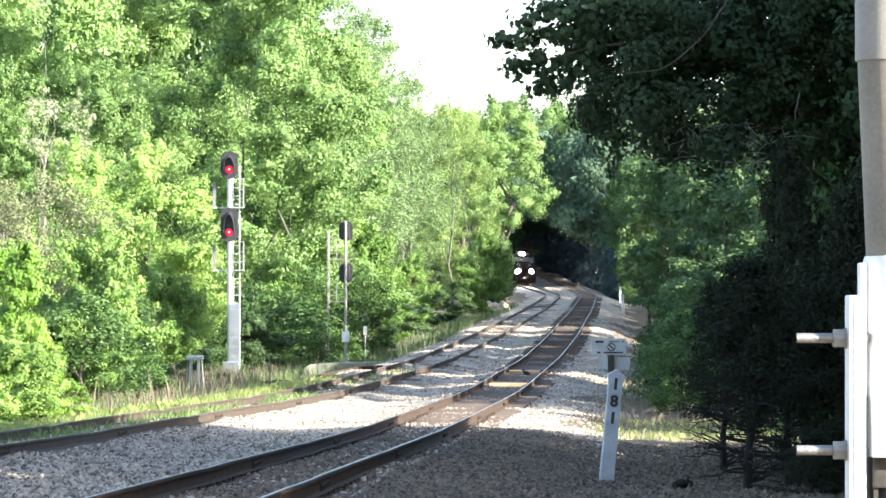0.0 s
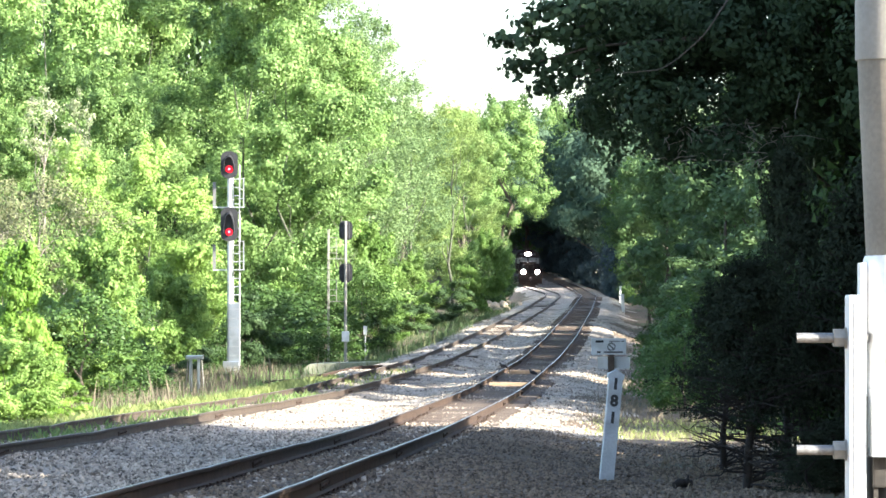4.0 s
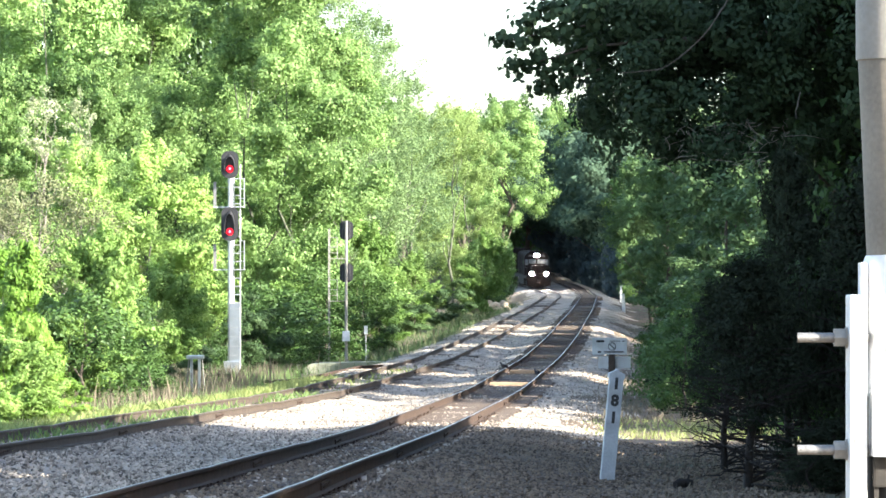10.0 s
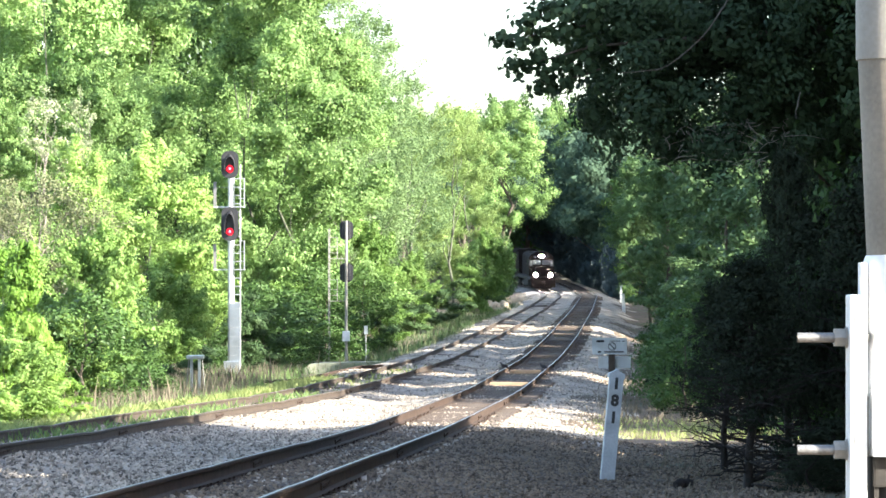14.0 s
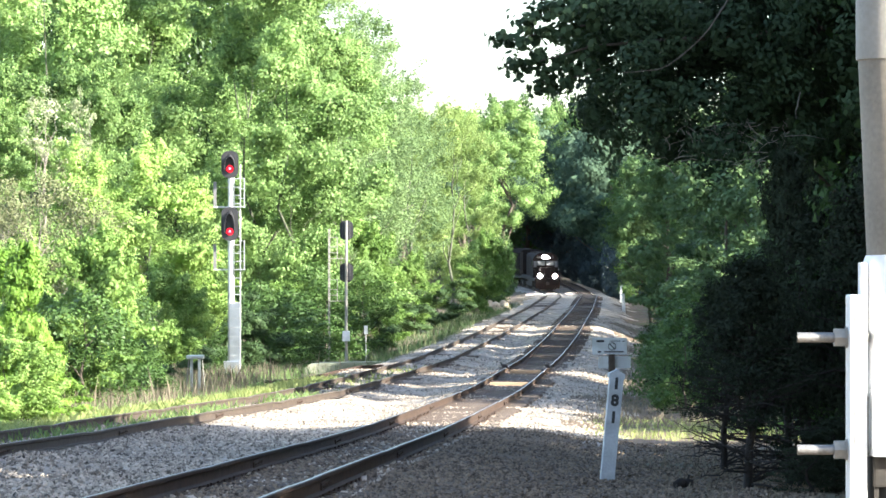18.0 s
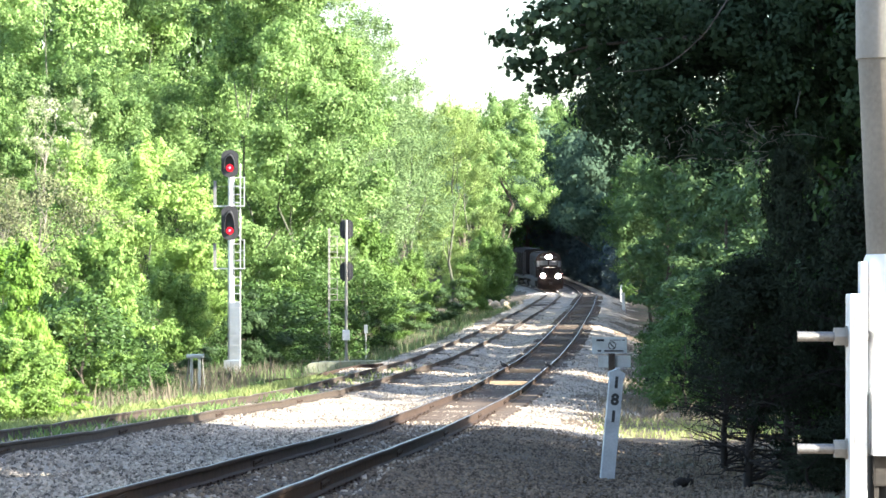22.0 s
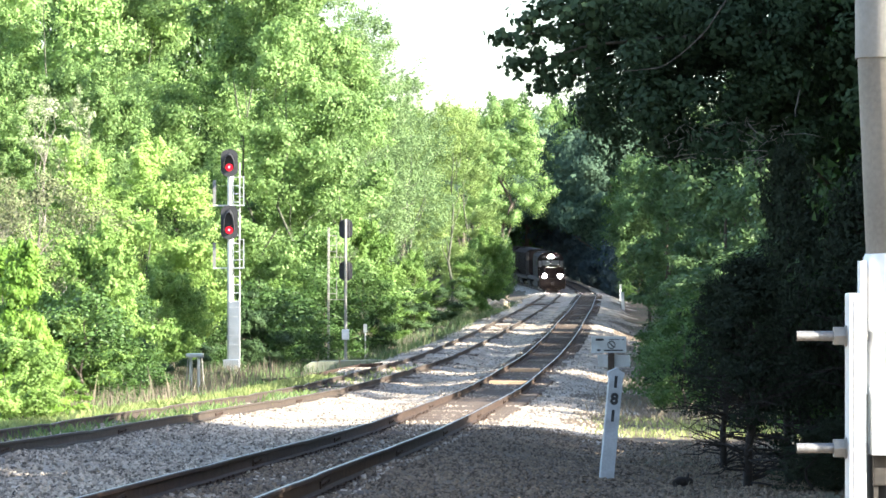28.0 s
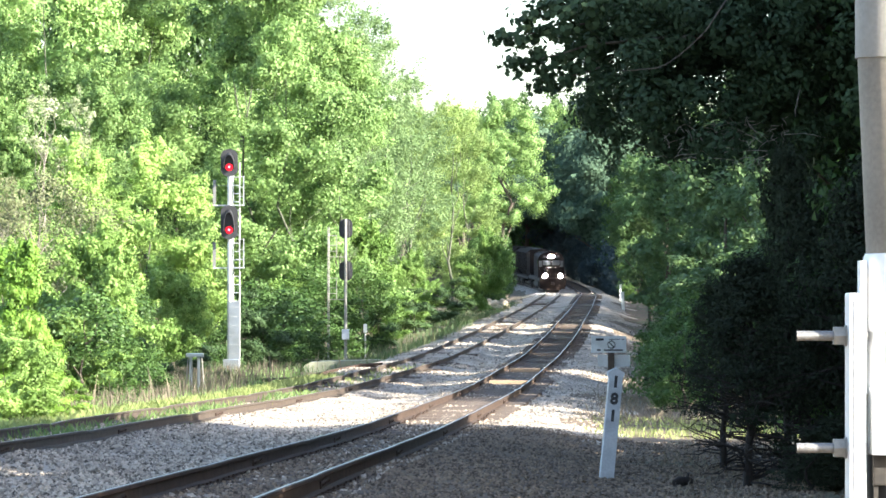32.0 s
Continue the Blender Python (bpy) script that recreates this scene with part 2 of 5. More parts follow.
class Form:
    """Gathers boxes, tubes, discs and prisms into one mesh."""

    def __init__(self):
        self.v, self.f = [], []

    def add(self, verts, faces):
        k = len(self.v)
        self.v += [Vector(v) for v in verts]
        self.f += [[k + i for i in f] for f in faces]
        return self

    def box(self, x0, x1, y0, y1, z0, z1, bevel=0.0, m=None):
        bm = bmesh.new()
        bmesh.ops.create_cube(bm, size=1)
        for v in bm.verts:
            v.co = Vector(((x0 + x1) / 2 + v.co.x * (x1 - x0), (y0 + y1) / 2 + v.co.y * (y1 - y0), (z0 + z1) / 2 + v.co.z * (z1 - z0)))
        if bevel:
            bmesh.ops.bevel(bm, geom=bm.edges[:], offset=bevel, segments=2, affect="EDGES", profile=0.7)
        if m:
            bm.transform(m)
        bm.verts.index_update()
        self.add([v.co for v in bm.verts], [[v.index for v in f.verts] for f in bm.faces])
        bm.free()
        return self

    def tube(self, path, radii, sides=8, caps=True):
        path = [Vector(p) for p in path]
        if isinstance(radii, (int, float)):
            radii = [radii] * len(path)
        rings, k = [], 0
        verts, faces = [], []
        for i, p in enumerate(path):
            way = (path[min(i + 1, len(path) - 1)] - path[max(i - 1, 0)]).normalized()
            side = way.cross(Vector((0, 0, 1)) if abs(way.z) < 0.9 else Vector((1, 0, 0))).normalized()
            up = side.cross(way)
            for j in range(sides):
                a = 2 * math.pi * j / sides
                verts.append(p + radii[i] * (math.cos(a) * side + math.sin(a) * up))
        for i in range(len(path) - 1):
            for j in range(sides):
                a, b = i * sides + j, i * sides + (j + 1) % sides
                faces.append((a, a + sides, b + sides, b))
        if caps:
            k = len(verts)
            verts += verts[:sides] + verts[(len(path) - 1) * sides:len(path) * sides]
            faces.append(tuple(range(k, k + sides)))
            faces.append(tuple(range(k + sides, k + 2 * sides))[::-1])
        return self.add(verts, faces)

    def prism(self, outline, axis, a, b):
        """An outline in the two other axes, drawn out along axis from a to b."""
        n = len(outline)
        place = {"x": lambda u, v, w: (w, u, v), "y": lambda u, v, w: (u, w, v), "z": lambda u, v, w: (u, v, w)}[axis]
        verts = [place(u, v, a) for u, v in outline] + [place(u, v, b) for u, v in outline]
        faces = [tuple(range(n))[::-1], tuple(range(n, 2 * n))] + [(i, (i + 1) % n, n + (i + 1) % n, n + i) for i in range(n)]
        return self.add(verts, faces)

    def mesh(self, name, mats, smooth=False):
        me = mesh_of(name, self.v, self.f, mats, None, smooth)
        bm = bmesh.new()
        bm.from_mesh(me)
        bmesh.ops.recalc_face_normals(bm, faces=bm.faces[:])
        bm.to_mesh(me)
        bm.free()
        return me


def part(name, form, mat, parent, label="", smooth=False, at=None):
    me = form.mesh(name, mat, smooth) if isinstance(form, Form) else form
    ob = new(name, me)
    ob.parent = parent
    if at is not None:
        ob.matrix_basis = at
    if label:
        tagged(ob, label)
    return ob


def thing(name, m, label, category, group="", kind=""):
    ob = new(name)
    ob.matrix_basis = m
    return tagged(ob, label, category, group, kind)


# ---- the lie of the land ----
class Line:
    """A smooth line through a few nodes."""

    def __init__(self, nodes, soft):
        self.t = np.arange(-60.0, 900.0, 1.0)
        v = np.interp(self.t, [n[0] for n in nodes], [n[1] for n in nodes])
        k = np.exp(-0.5 * (np.arange(-30, 31) / soft) ** 2)
        v = np.convolve(np.pad(v, 30, mode="reflect", reflect_type="odd"), k / k.sum(), mode="valid")
        self.v = v

    def __call__(self, y):
        return np.interp(y, self.t, self.v)


FALL = Line([(-60, 0.9), (0, 1.25), (18, 1.70), (35, 2.22), (60, 2.98), (95, 3.61), (140, 4.06), (190, 3.76), (250, 3.57), (330, 3.42),
             (388, 3.70), (425, 2.95), (480, 2.6), (900, 2.0)], 6.0)
MAIN = Line([(-60, -5.8), (10, -3.2), (30, -2.3), (60, -0.70), (92, 1.33), (135, 3.75), (174, 6.2), (247, 10.2), (343, 15.0), (395, 16.6), (440, 15.8),
             (520, 9.0), (900, -60)], 7.0)
SIDE = Line([(-60, -11.5), (48, -7.1), (66, -6.25), (85, -4.15), (110, -2.4), (141, -0.35), (180, 2.55), (250, 6.75), (330, 10.8), (388, 12.7), (425, 10.35),
             (480, 3.5), (560, -10), (900, -80)], 6.0)


def rail_z(y):
    return 4.0 - FALL(y)


def ease(a, b, x):
    t = np.clip((x - a) / (b - a), 0, 1)
    return t * t * (3 - 2 * t)


def ground_z(x, y):
    """Height of the ground: flat ballast under the tracks, shoulders that fall away, a hill behind."""
    x, y = np.asarray(x, float), np.asarray(y, float)
    right, left = x - MAIN(y), SIDE(y) - x
    z = rail_z(y) - 0.21
    z = z - (0.28 + 0.42 * ease(90, 180, y)) * ease(1.5, 4.3, right) - 0.42 * ease(1.5, 4.0, left) - 0.55 * ease(2.5, 5.0, left) * ease(135, 158, y) * (1 - ease(185, 215, y))
    z = z - 0.10 * ease(1.3, 2.0, -right) * ease(1.3, 2.0, -left)
    z = z + 0.035 * np.maximum(0, left - 9) + 0.03 * np.maximum(0, right - 8)
    z = z + 14 * ease(430, 640, y + 0.25 * np.abs(x))
    return z


def gz(x, y):
    return float(ground_z(x, y))


def sheet(name, gx, gy, mats, rough_fn=None, index_fn=None):
    z = ground_z(gx, gy)
    if rough_fn is not None:
        z = z + rough_fn(gx, gy)
    ny, nx = gx.shape
    verts = np.stack([gx, gy, z], -1).reshape(-1, 3)
    i = np.arange(ny * nx).reshape(ny, nx)
    loops = np.stack([i[:-1, :-1], i[:-1, 1:], i[1:, 1:], i[1:, :-1]], -1).reshape(-1)
    index = None
    if index_fn is not None:
        cx, cy = (gx[:-1, :-1] + gx[1:, 1:]) / 2, (gy[:-1, :-1] + gy[1:, 1:]) / 2
        index = index_fn(cx, cy).astype(np.int32).ravel()
    me = fast_mesh(name, verts, loops, 4, mats, index)
    me.polygons.foreach_set("use_smooth", np.ones(len(me.polygons), bool))
    return new(name, me)


def lumps(x, y):
    r = np.random.RandomState(4)
    out = 0.0
    for k in range(26):
        a, f, p = r.uniform(0, 6.28), r.uniform(0.8, 6.0), r.uniform(0, 6.28)
        out = out + np.sin(f * (x * math.cos(a) + y * math.sin(a)) + p) / f * 0.012
    return out * (1 + 0.8 * ease(70, 130, y)) * (1 - ease(300, 400, y))


def is_soil(x, y):
    r, l = x - MAIN(y), SIDE(y) - x
    wob = 0.7 * np.sin(y * 0.31) + 0.4 * np.sin(y * 0.83 + 1)
    kind = np.where((r > 4.4 + wob) | (l > 2.6 + 0.5 * wob + 3.0 * ease(103, 108, y) * (1 - ease(132, 138, y))), 1, 0)
    # Darker brown gravel right of the main line, near by and far out.
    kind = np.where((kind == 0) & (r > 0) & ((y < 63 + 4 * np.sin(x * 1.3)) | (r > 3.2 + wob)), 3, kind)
    return np.where(np.abs(r) < 1.12 + 0.12 * np.sin(y * 2.1), 2, kind)


# The sheet is denser where the camera sees it from near.
rows_y = np.concatenate([np.linspace(-60, -21, 14), np.linspace(-20, 17.6, 75), np.linspace(18, 110, 185), np.linspace(110.8, 260, 250), np.linspace(262, 700, 90), np.linspace(760, 4200, 24)])
cols_x = np.concatenate([np.linspace(-2600, -60, 14), np.linspace(-52, -14, 22), np.linspace(-13.6, 20, 130), np.linspace(21.5, 60, 24), np.linspace(75, 2600, 14)])
gx, gy = np.meshgrid(cols_x, rows_y)
tagged(sheet("ground", gx, gy, [M_GRAVEL, M_SOIL, M_BED, M_BROWN], lumps, is_soil), "grey ballast bed between dark leaf-littered forest soil", "ground", "", "structure")

# ---- the tracks ----
HALF = 0.7525
RAIL = [(-0.075, -0.185), (0.075, -0.185), (0.075, -0.172), (0.012, -0.155), (0.010, -0.055), (0.036, -0.040), (0.037, -0.008), (0.028, -0.001), (0.017, 0.0),
        (-0.017, 0.0), (-0.028, -0.001), (-0.037, -0.008), (-0.036, -0.040), (-0.010, -0.055), (-0.012, -0.155), (-0.075, -0.172)]


def rail_mesh(line, offset, y0, y1, top, step=1.2, dip=0.012):
    ys = np.arange(y0, y1, step)
    n, m = len(RAIL), len(ys)
    slope = np.gradient(line(ys), ys)
    c = 1 / np.sqrt(1 + slope ** 2)
    verts, faces, index = [], [], []
    for i, y in enumerate(ys):
        joint = abs(((y + 3 * offset) / 11.9) % 1 - 0.5) * 2
        z = rail_z(y) - dip * max(0, joint - 0.8) / 0.2
        for u, v in RAIL:
            o = offset + u
            verts.append((line(y) + o * c[i], y - o * slope[i] * c[i], z + v))
        if i:
            for j in range(n):
                a, b = (i - 1) * n + j, (i - 1) * n + (j + 1) % n
                faces.append((a, b, b + n, a + n))
                index.append(1 if j == 8 else 0)
    faces += [tuple(range(n)), tuple(range((m - 1) * n, m * n))[::-1]]
    return mesh_of("rail", verts, faces, [M_RUST if top is M_RAILTOP else M_RUST_OLD, top], index + [0, 0])


def track(name, label, line, y0, y1, top, dip):
    t = thing(name, Matrix.Identity(4), label, "railway track", "", "structure")
    part("rail", rail_mesh(line, -HALF, y0, y1, top, dip=dip), None, t, "rusty steel rail")
    part("rail", rail_mesh(line, HALF, y0, y1, top, dip=dip), None, t, "rusty steel rail")
    return t


main_track = track("main_track", "main line of rusty rails with shiny running bands", MAIN, -50, 640, M_RAILTOP, 0.012)
side_track = track("siding_track", "older weedy siding of rusty dull-topped rails", SIDE, -50, 640, M_RAILTOP_OLD, 0.03)


def heading(line, y):
    return math.atan2(float(line(y + 2) - line(y - 2)), 4.0)


# ---- trees ----
def leaves(name, pts, nrm, size, mat, rng, shape="oval", aspect=0.62):
    """One mesh of leaves at pts, facing nrm."""
    n = len(pts)
    a = rng.normal(size=(n, 3))
    u = np.cross(nrm, a)
    u /= np.linalg.norm(u, axis=1, keepdims=True) + 1e-9
    v = np.cross(nrm, u)
    s = (size * rng.uniform(0.65, 1.25, (n, 1)))
    if shape == "oval":
        outline = [(-0.5, 0.0, 0.0), (0.05, -0.5 * aspect, 0.06), (0.5, 0.0, -0.05), (0.05, 0.5 * aspect, 0.06)]
    elif shape == "point":
        outline = [(-0.5, 0.05, 0.0), (0.35, -0.65 * aspect, 0.05), (0.42, 0.60 * aspect, -0.04)]
    else:
        outline = [(-0.45, 0.0, 0.0), (-0.15, -0.42, 0.05), (0.12, -0.22, 0.02), (0.25, -0.40, -0.02), (0.55, 0.0, -0.06), (0.25, 0.40, -0.02), (0.12, 0.22, 0.02), (-0.15, 0.42, 0.05)]
    k = len(outline)
    verts = np.empty((n, k, 3))
    for i, (p, q, r) in enumerate(outline):
        verts[:, i] = pts + s * (p * u + q * v + r * nrm)
    return fast_mesh(name, verts.reshape(-1, 3), np.arange(n * k), k, mat)


def clumps(rng, height, base, radius, count, lean=0.0, top=0.5, shell=0.18):
    """Centres and sizes of leaf clumps filling an uneven crown."""
    c = np.empty((count, 3))
    ph = rng.uniform(0, 6.28, 6)
    for i in range(count):
        t = rng.beta(1.15, 1.15)
        a = rng.uniform(0, 2 * math.pi)
        prof = math.sin(math.pi * min(max(t, 0.02), 0.98) ** (0.55 + 0.6 * (top - 0.5))) ** 0.62
        wob = 1 + 0.20 * math.sin(2 * a + ph[0] + 3 * t) + 0.16 * math.sin(3 * a + ph[1] - 5 * t) + 0.14 * math.sin(9 * t + ph[2])
        r = radius * prof * wob * math.sqrt(rng.uniform(shell, 1.0))
        c[i] = (r * math.cos(a) + lean * t, r * math.sin(a), base + t * (height - base))
    return c


def lobed(rng, height, base, radius, count, lobes, lean, top):
    """Clump centres gathered into a few large boughs with shaded gaps between them."""
    mids = clumps(rng, height, base, radius * 0.88, lobes, lean, top, 0.45)
    size = 1.2 * (radius * radius * (height - base)) ** (1 / 3) / lobes ** (1 / 3)
    k = rng.randint(0, lobes, count)
    d = rng.normal(size=(count, 3))
    d /= np.linalg.norm(d, axis=1, keepdims=True)
    d[:, 2] = np.where(d[:, 2] < -0.2, -0.35 * d[:, 2], d[:, 2])
    big = rng.uniform(0.6, 1.15, lobes)
    c = mids[k] + d * (0.62 * size * big[k] * rng.uniform(0.35, 1, count) ** 0.4)[:, None] * np.array((1, 1, 0.8))
    c[:, 2] = np.maximum(c[:, 2], base)
    return c


def crown_points(rng, c, each, spread, flat=0.75, plume=0.0, shell=0.82, thick=0.22):
    n = len(c) * each
    d = rng.normal(size=(n, 3))
    d /= np.linalg.norm(d, axis=1, keepdims=True)
    rad = np.abs(rng.normal(shell, thick, (n, 1)))
    size = np.repeat(rng.uniform(0.6, 1.25, (len(c), 1)), each, 0) * spread
    off = d * rad * size
    off[:, 2] *= flat
    if plume:
        axis = c - np.array((c[:, 0].mean(), c[:, 1].mean(), c[:, 2].min()))
        axis[:, 2] = 0.10 * axis[:, 2] + 0.06 * np.ptp(c[:, 2])
        axis = axis + rng.normal(size=axis.shape) * 0.5 * np.linalg.norm(axis, axis=1, keepdims=True)
        axis /= np.linalg.norm(axis, axis=1, keepdims=True) + 1e-9
        along = rng.uniform(-0.7, 1.1, (n, 1))
        off = off * (0.75 - 0.45 * np.maximum(0, along)) + np.repeat(axis, each, 0) * along * size * plume
    pts = np.repeat(c, each, 0) + off
    mid = c.mean(0)
    outw = pts - mid
    outw /= np.linalg.norm(outw, axis=1, keepdims=True) + 1e-9
    nrm = d * 1.5 + outw * 0.5 + np.array((0, 0, 0.30)) + rng.normal(size=(n, 3)) * 0.40
    nrm /= np.linalg.norm(nrm, axis=1, keepdims=True) + 1e-9
    return pts, nrm


def wander(rng, a, b, k, bend):
    a, b = Vector(a), Vector(b)
    out = []
    for i in range(k + 1):
        t = i / k
        p = a.lerp(b, t)
        w = bend * math.sin(math.pi * t)
        out.append(p + Vector((rng.normal() * w, rng.normal() * w, rng.normal() * w * 0.4 + w * 0.8)))
    return out


def tree(name, seed, height, base, radius, count, each, size, mat, label, category="tree", top=0.75, spread=0.9, shape="point", limbs=8, trunk_r=0.2, lean=0.0, flat=0.75, bark=None, aspect=0.62, plume=0.0, shell=0.18, core=None, lobes=0):
    rng = np.random.RandomState(seed)
    t = thing(name, Matrix.Identity(4), label, category)
    c = lobed(rng, height, base, radius, count, lobes, lean, top) if lobes else clumps(rng, height, base, radius, count, lean, top, shell)
    pts, nrm = crown_points(rng, c, each, spread, flat, plume)
    if core:
        # Larger leaves deep in each clump close it, so that it casts shade on itself.
        inner, inner_n = crown_points(rng, c, core[0], spread, flat, plume * 0.8, 0.50, 0.12)
        size = np.concatenate([np.full((len(pts), 1), size), np.full((len(inner), 1), core[1])])
        pts, nrm = np.concatenate([pts, inner]), np.concatenate([nrm, inner_n])
    tip = height * 0.84
    stem = wander(rng, (0, 0, -0.4), (lean * 0.7, 0, tip), 7, 0.02 * height)
    part("trunk", Form().tube(stem, [trunk_r * (1.25 - 1.1 * i / 7) for i in range(8)], 9), bark or M_BARK, t, "", True)
    order = rng.permutation(len(c))[:limbs]
    for j in order:
        end = Vector(c[j])
        start = stem[min(7, max(1, int(7 * (end.z - 0.2 * height) / tip)))]
        if (end - start).length > 0.3:
            path = wander(rng, start, end, 5, 0.05 * (end - start).length)
            part("limb", Form().tube(path, [trunk_r * 0.42 * (1 - 0.8 * i / 5) for i in range(6)], 6), bark or M_BARK, t, "", True)
    part("crown", leaves("crown", pts, nrm, size, mat, rng, shape, aspect), None, t)
    return t


def place(ob, x, y, turn=0.0, scale=1.0, wide=None, first=False, sink=0.1):
    """Sets the first of a kind down, or a copy of it."""
    m = pose(x, y, gz(x, y) - sink, 0, 0, turn)
    k = ob if first else copy_thing(ob, m)
    k.matrix_basis = m
    k.scale = (wide or scale, wide or scale, scale)
    return k


def plant(proto, spots, more=False):
    """Sets the first tree and its copies; more: copies alone."""
    for i, (x, y, turn, scale, wide) in enumerate(spots):
        place(proto, x, y, turn, scale, wide, i == 0 and not more)


cotton = tree("cottonwood", 11, 22, 1.2, 4.6, 165, 360, 0.165, L_COTTON, "tall cottonwood with bright green sunlit leaves", spread=1.35, plume=0.8, limbs=4, trunk_r=0.08, core=(90, 0.27), bark=M_GREYBARK, lobes=70)
cotton_b = tree("cottonwood", 12, 22, 1.0, 4.4, 165, 360, 0.165, L_COTTON, "tall cottonwood with ragged sunlit crown", spread=1.35, plume=0.8, limbs=4, trunk_r=0.08, core=(90, 0.27), bark=M_GREYBARK, lobes=64)
plant(cotton, [(-19.6, 165, 150, 1.05, 1.0), (-22.6, 172, 60, 1.05, 1.0), (-12.3, 196, 120, 1.12, 1.15), (-11, 215, 250, 1.05, 1.1), (-8.2, 178, 30, 1.0, 1.0)])
plant(cotton_b, [(-10.6, 184, 200, 1.08, 1.06), (-20, 205, 250, 1.2, 1.0), (-6.2, 196, 310, 0.8, 0.85), (-17.6, 204, 20, 1.2, 1.0)])
elder = tree("box_elder_tree", 28, 13, 1.0, 2.5, 110, 320, 0.115, L_COTTON, "round-headed box elder tree in full sun", spread=0.75, plume=1.1, limbs=5, trunk_r=0.09, core=(110, 0.17), lobes=24, bark=M_GREYBARK)
plant(elder, [(-18.9, 143, 0, 0.98, 1.0), (-15.2, 145, 110, 1.0, 0.95), (-21.5, 139, 240, 0.95, 1.0)])
airy = tree("ash_tree", 13, 21.5, 3.0, 3.9, 170, 170, 0.155, L_ASH, "tall thin-crowned ash tree with sky showing through", top=1.1, spread=1.0, plume=1.2, limbs=10, trunk_r=0.15, bark=M_GREYBARK)
plant(airy, [(-5.3, 236, 0, 1.0, 1.15), (-7.4, 222, 170, 1.02, 1.1), (-6.3, 246, 250, 0.96, 1.1), (-9.5, 255, 90, 0.95, 1.0), (-2.5, 265, 200, 0.85, 0.9)])
willow = tree("willow_tree", 14, 16.5, 0.8, 4.0, 150, 260, 0.14, L_OLIVE, "yellowish green feathery willow tree", spread=0.95, plume=1.2, limbs=5, trunk_r=0.12, aspect=0.4, core=(80, 0.24), bark=M_GREYBARK, lobes=34)
plant(willow, [(0.8, 286, 0, 1.05, 1.0), (-3.2, 300, 130, 1.08, 1.0), (2.2, 318, 60, 1.1, 0.9)])
elm = tree("elm_tree", 15, 19, 7.5, 4.2, 110, 240, 0.19, L_COTTON, "round-crowned elm tree leaning over the track", spread=1.0, limbs=7, trunk_r=0.24, core=(90, 0.28))
plant(elm, [(6.6, 352, 0, 1.1, 1.05), (2.0, 372, 200, 1.1, 1.2), (-4, 350, 80, 1.05, 1.2), (19.6, 463, 140, 1.25, 1.15), (23.2, 450, 290, 1.2, 1.2), (15.8, 478, 30, 1.22, 1.1)])
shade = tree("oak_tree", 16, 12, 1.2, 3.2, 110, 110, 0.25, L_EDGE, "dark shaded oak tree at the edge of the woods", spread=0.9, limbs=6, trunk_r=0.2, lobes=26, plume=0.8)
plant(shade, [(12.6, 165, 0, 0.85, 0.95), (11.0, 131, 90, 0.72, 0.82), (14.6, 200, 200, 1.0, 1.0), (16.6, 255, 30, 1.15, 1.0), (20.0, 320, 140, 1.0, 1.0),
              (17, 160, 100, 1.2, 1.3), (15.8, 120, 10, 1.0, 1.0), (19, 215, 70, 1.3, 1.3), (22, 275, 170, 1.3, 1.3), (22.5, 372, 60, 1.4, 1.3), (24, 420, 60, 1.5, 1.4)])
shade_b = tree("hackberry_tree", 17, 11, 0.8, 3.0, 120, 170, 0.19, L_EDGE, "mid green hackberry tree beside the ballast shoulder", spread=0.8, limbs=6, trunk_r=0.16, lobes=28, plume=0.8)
# Later spots are out of view, added to shade the right shoulder.
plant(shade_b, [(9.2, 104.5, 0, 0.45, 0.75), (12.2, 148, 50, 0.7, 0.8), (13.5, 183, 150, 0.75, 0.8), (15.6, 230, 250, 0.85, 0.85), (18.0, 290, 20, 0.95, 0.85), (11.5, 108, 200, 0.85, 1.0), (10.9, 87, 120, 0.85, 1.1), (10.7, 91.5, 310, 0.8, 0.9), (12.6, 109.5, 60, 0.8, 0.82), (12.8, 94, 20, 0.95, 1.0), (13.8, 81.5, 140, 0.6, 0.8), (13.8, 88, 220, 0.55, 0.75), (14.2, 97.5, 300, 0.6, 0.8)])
# Hidden second rank right of the main line, added for shade: x, y, height.
# The last eight stand behind the camera, added to cut sky light.
WOOD = [(13, 14, 14), (17, 22, 16), (18, 30, 16), (17.5, 40, 20), (19, 47, 19), (11.2, 50, 12), (12.5, 54.5, 11.5), (11.6, 57, 11), (14.5, 36, 15), (13.5, 27, 14), 
        (11.2, 36, 9), (11.6, 42, 10), (10.6, 29, 9), (-30, -18, 14), (-22, -30, 16), (-12, -34, 15), (-3, -36, 16), (6, -38, 15), (-40, -6, 15), 
        (-17, -40, 17), (-34, -30, 17)]
RANK = [(15.6, 127.5, 10.5), (17.5, 133, 12), (19.5, 128, 14), (19.5, 89.5, 18), (19.5, 104, 18), (16, 104.5, 14), (17.3, 108, 16), (16.5, 143, 16), (17.5, 152, 16), (18.5, 160, 16), (13.1, 121.5, 17), (14, 137, 15.5), (15.2, 149, 15.5), (16, 160, 15.5), (17, 171, 15.5), (30, 193, 14), (14.5, 92, 19), (16, 101, 21), (18.5, 137, 15.5), (20, 150, 15.5), (21, 163, 15.5), (21.5, 176, 15.5), (31, 200, 14), (18.2, 199, 15.5), (19.6, 221, 15.5)]
